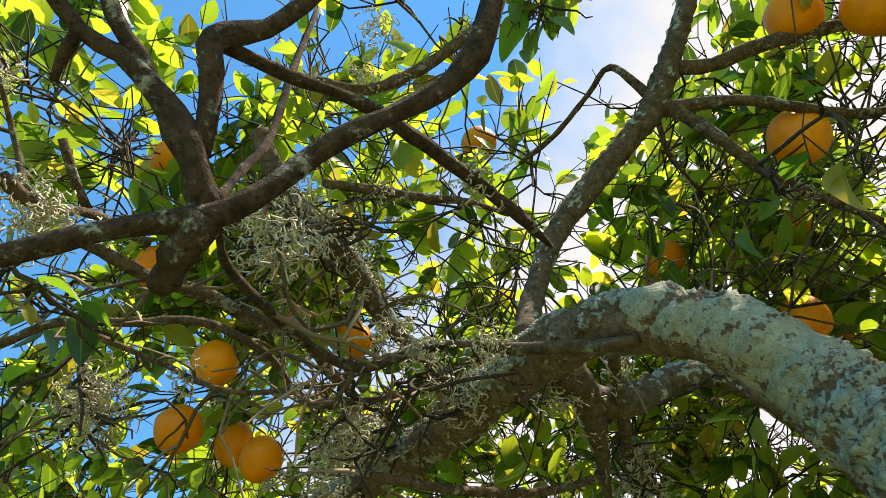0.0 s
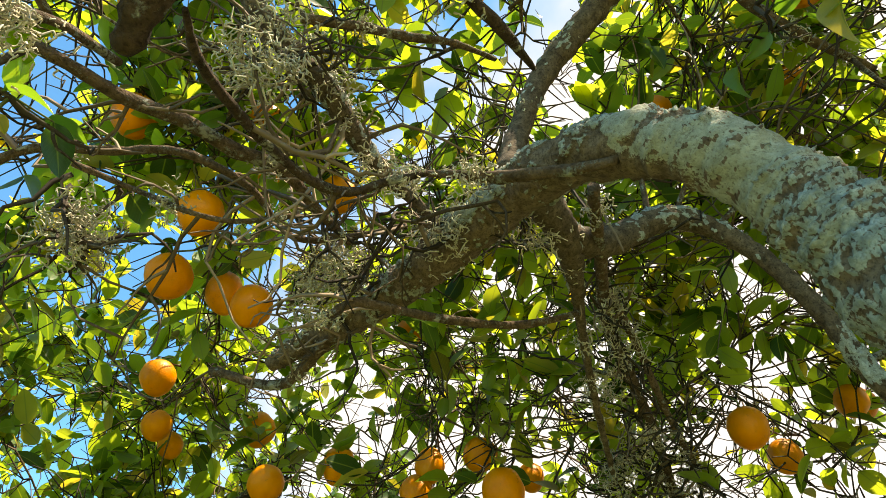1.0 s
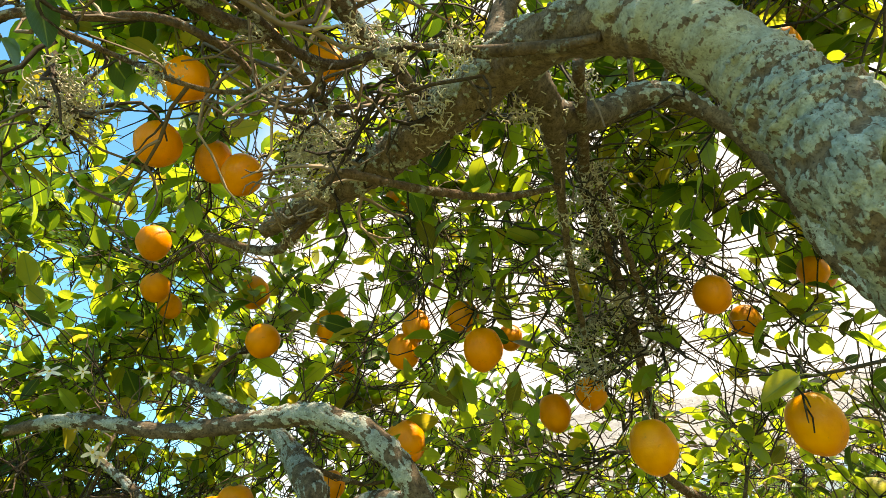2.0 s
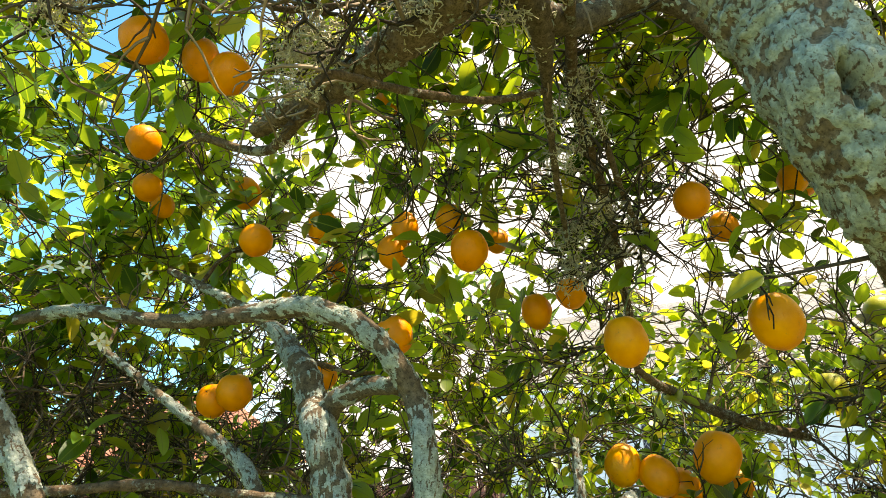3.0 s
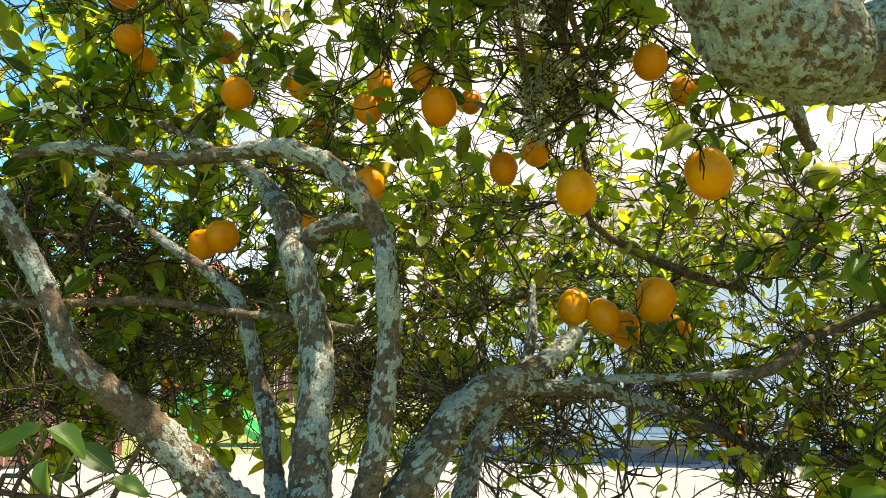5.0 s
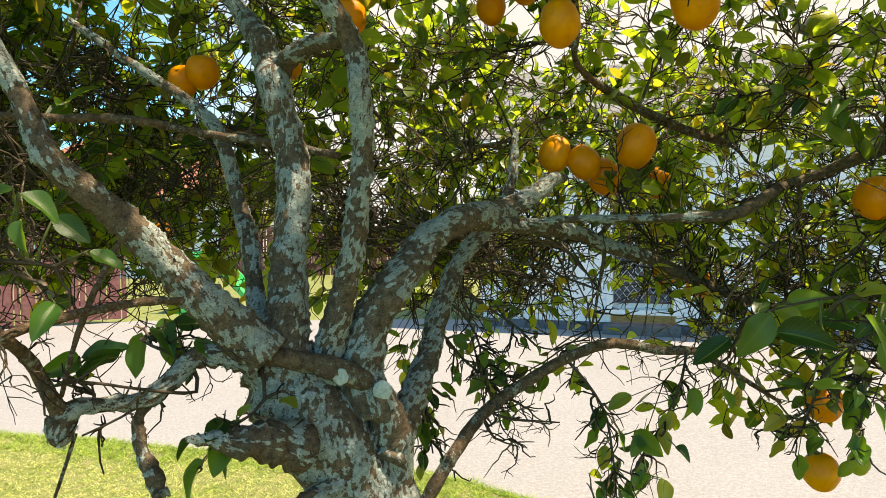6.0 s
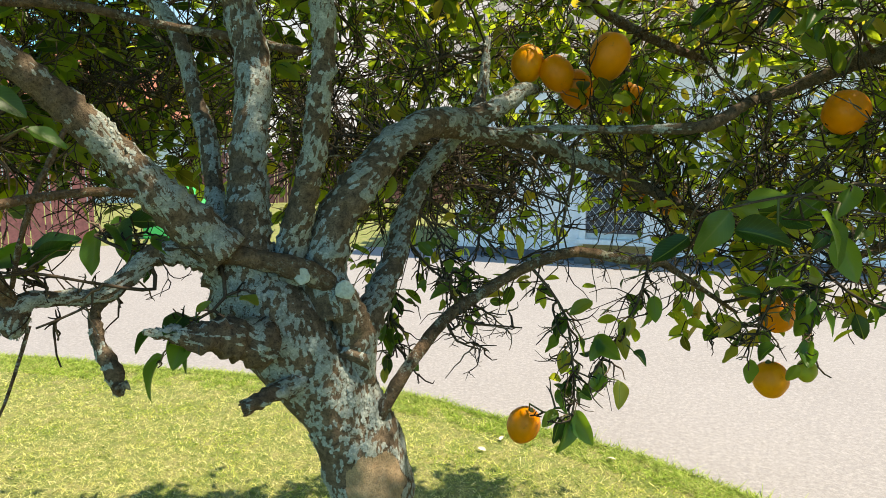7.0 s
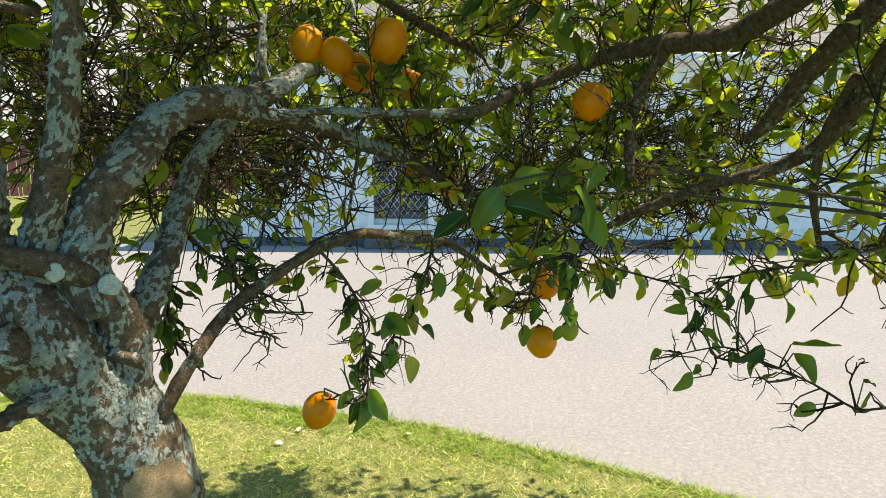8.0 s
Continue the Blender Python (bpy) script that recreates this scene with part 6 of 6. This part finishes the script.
def fine_leaf(bend, fold, wave, twist):
    """A leaf with a curved blade, wavy rim and sunken midrib, for those near the eye."""
    rows, cols = 13, 7
    v, uv, f = [], [], []
    for i in range(rows):
        s = i / (rows - 1)
        half = 0.285 * math.sin(math.pi * min(1.0, s ** 0.82)) ** 0.72 * (1 - 0.12 * s)
        for j in range(cols):
            c = j / (cols - 1) * 2 - 1
            x = c * half
            z = fold * abs(c) ** 1.4 * half + wave * half * abs(c) ** 2 * math.sin(9 * s + 2 * c) - bend * s * s + 0.06 * s + twist * c * half * (s - 0.3)
            v.append((x, s - 0.10 * bend * s * s, z))
            uv.append((c, s))
    for i in range(rows - 1):
        for j in range(cols - 1):
            a = i * cols + j
            f.append([a, a + 1, a + cols + 1, a + cols])
    me = bpy.data.meshes.new("leaf")
    me.from_pydata(v, [], f)
    me.materials.append(LEAF_FRESH)
    me.polygons.foreach_set("use_smooth", [True] * len(me.polygons))
    lay = me.uv_layers.new(name="UVMap")
    ix = np.empty(len(me.loops), dtype=np.int32)
    me.loops.foreach_get("vertex_index", ix)
    lay.data.foreach_set("uv", np.array(uv)[ix].astype(np.float32).ravel())
    return me


FINE = [fine_leaf(0.16, 0.35, 0.10, 0.2), fine_leaf(0.34, 0.55, 0.16, -0.5), fine_leaf(0.05, 0.2, 0.2, 0.6), fine_leaf(0.5, 0.8, 0.12, 0.1), fine_leaf(-0.12, 0.45, 0.18, -0.2)]
B, X, Y, Z, S = leaf_frames(SINGLE)
for k, (b, x, y, z, s) in enumerate(zip(B, X, Y, Z, S)):
    ob = new("leaf", FINE[(k * 7) % 5])
    ob.parent = TREE
    m = Matrix(((x[0], y[0], z[0], b[0] - ORIGIN[0]), (x[1], y[1], z[1], b[1] - ORIGIN[1]), (x[2], y[2], z[2], b[2] - ORIGIN[2]), (0, 0, 0, 1)))
    ob.matrix_local = m @ Matrix.Scale(s, 4)


# ---- grass blades on the lawn beside the drive ----
def grass(name, count, depth, low, high, label, mat, power=0.85, ragged=False):
    x = rng.uniform(-4.2, 3.4, count)
    edge = np.array([edge_of_drive(q) for q in x])
    y = edge + 0.03 * rng.random(count) - (rng.random(count) ** power) * depth
    keep = y > 1.2
    if ragged:      # uncut tufts, not a stripe
        keep &= np.array([noise.noise(Vector((a * 2.3, 0.0, 3.0))) + 0.6 * noise.noise(Vector((a * 9.0, b * 9.0, 0.0))) for a, b in zip(x, y)]) > -0.12 - 9.0 * (edge - y < 0.06)
    x, y = x[keep], y[keep]
    n = len(x)
    h = low + (high - low) * rng.random(n) ** 2
    a = rng.random(n) * 6.28
    w = 0.0018 + 0.0022 * rng.random(n)
    lean = rng.normal(size=(n, 2)) * 1.5
    z = np.zeros(n)
    b0 = np.stack([x - np.cos(a) * w, y - np.sin(a) * w, z], 1)
    b1 = np.stack([x + np.cos(a) * w, y + np.sin(a) * w, z], 1)
    tip = np.stack([x + lean[:, 0] * h, y + lean[:, 1] * h, h], 1)
    V = np.stack([b0, b1, tip], 1).reshape(-1, 3)
    F = np.arange(3 * n).reshape(-1, 3)
    tagged(mesh_object(name, V, F, mat, smooth=False), label, "grass", kind="stuff")


grass("grass", 290000, 2.8, 0.004, 0.017, "short mown grass blades, green and straw", BLADE)
grass("edge_grass", 52000, 0.34, 0.008, 0.036, "longer uncut grass along the concrete edge", BLADE_LUSH, 1.5, True)


# ---- blossom on the tree, and dry leaves fallen on the lawn ----
PETAL = simple("cream_petal", (0.80, 0.74, 0.60), 0.6, 120, 0.12)
STAMEN = simple("yellow_stamen", (0.70, 0.50, 0.08), 0.7, 120, 0.2)
DRY_LEAF = simple("dry_leaf", (0.62, 0.55, 0.44), 0.8, 120, 0.25)


def blossom(x, y, z, size):
    q = Vector((x, y, z)) - Vector(ORIGIN)
    turn = Euler((rng.random() * 6, rng.random() * 6, rng.random() * 6)).to_matrix()
    bm = bmesh.new()
    for k in range(5):
        a = k * 1.2566
        spoke = Matrix.Rotation(a, 3, "Z")
        ring = [(0.004, -0.06), (0.35, -0.17), (0.75, -0.15), (1.0, 0.0), (0.75, 0.15), (0.35, 0.17), (0.004, 0.06)]
        bm.faces.new([bm.verts.new(q + turn @ (spoke @ Vector((u * size, w * size, 0.35 * size * (u - 0.6 * u * u))))) for u, w in ring])
    flower = part("blossom", bm, PETAL, TREE, "open cream five-petalled blossom")
    v, f = tube(np.array([q, q + turn @ Vector((0, 0, size * 0.4))]), [size * 0.13, size * 0.05], 7)
    mesh_object("stamen", v, f, STAMEN, flower)


blossom(-0.457, 0.930, 2.019, 0.018)
blossom(-0.404, 0.987, 1.917, 0.017)
blossom(-0.395, 0.992, 1.911, 0.015)
blossom(-0.414, 1.161, 2.077, 0.014)
blossom(-0.494, 1.091, 2.071, 0.014)


def fallen_leaf(x, y, size):
    ob = mesh_object("fallen_leaf", LV * size, LF, DRY_LEAF)
    tagged(ob, "dry curled pale leaf lying on the grass", "leaf", "fallen leaves")
    ob.matrix_basis = pose(x, y, 0.016, 10, -14, rng.random() * 360)


fallen_leaf(0.71, 2.97, 0.05)
fallen_leaf(1.30, 2.83, 0.05)
fallen_leaf(0.81, 3.08, 0.05)
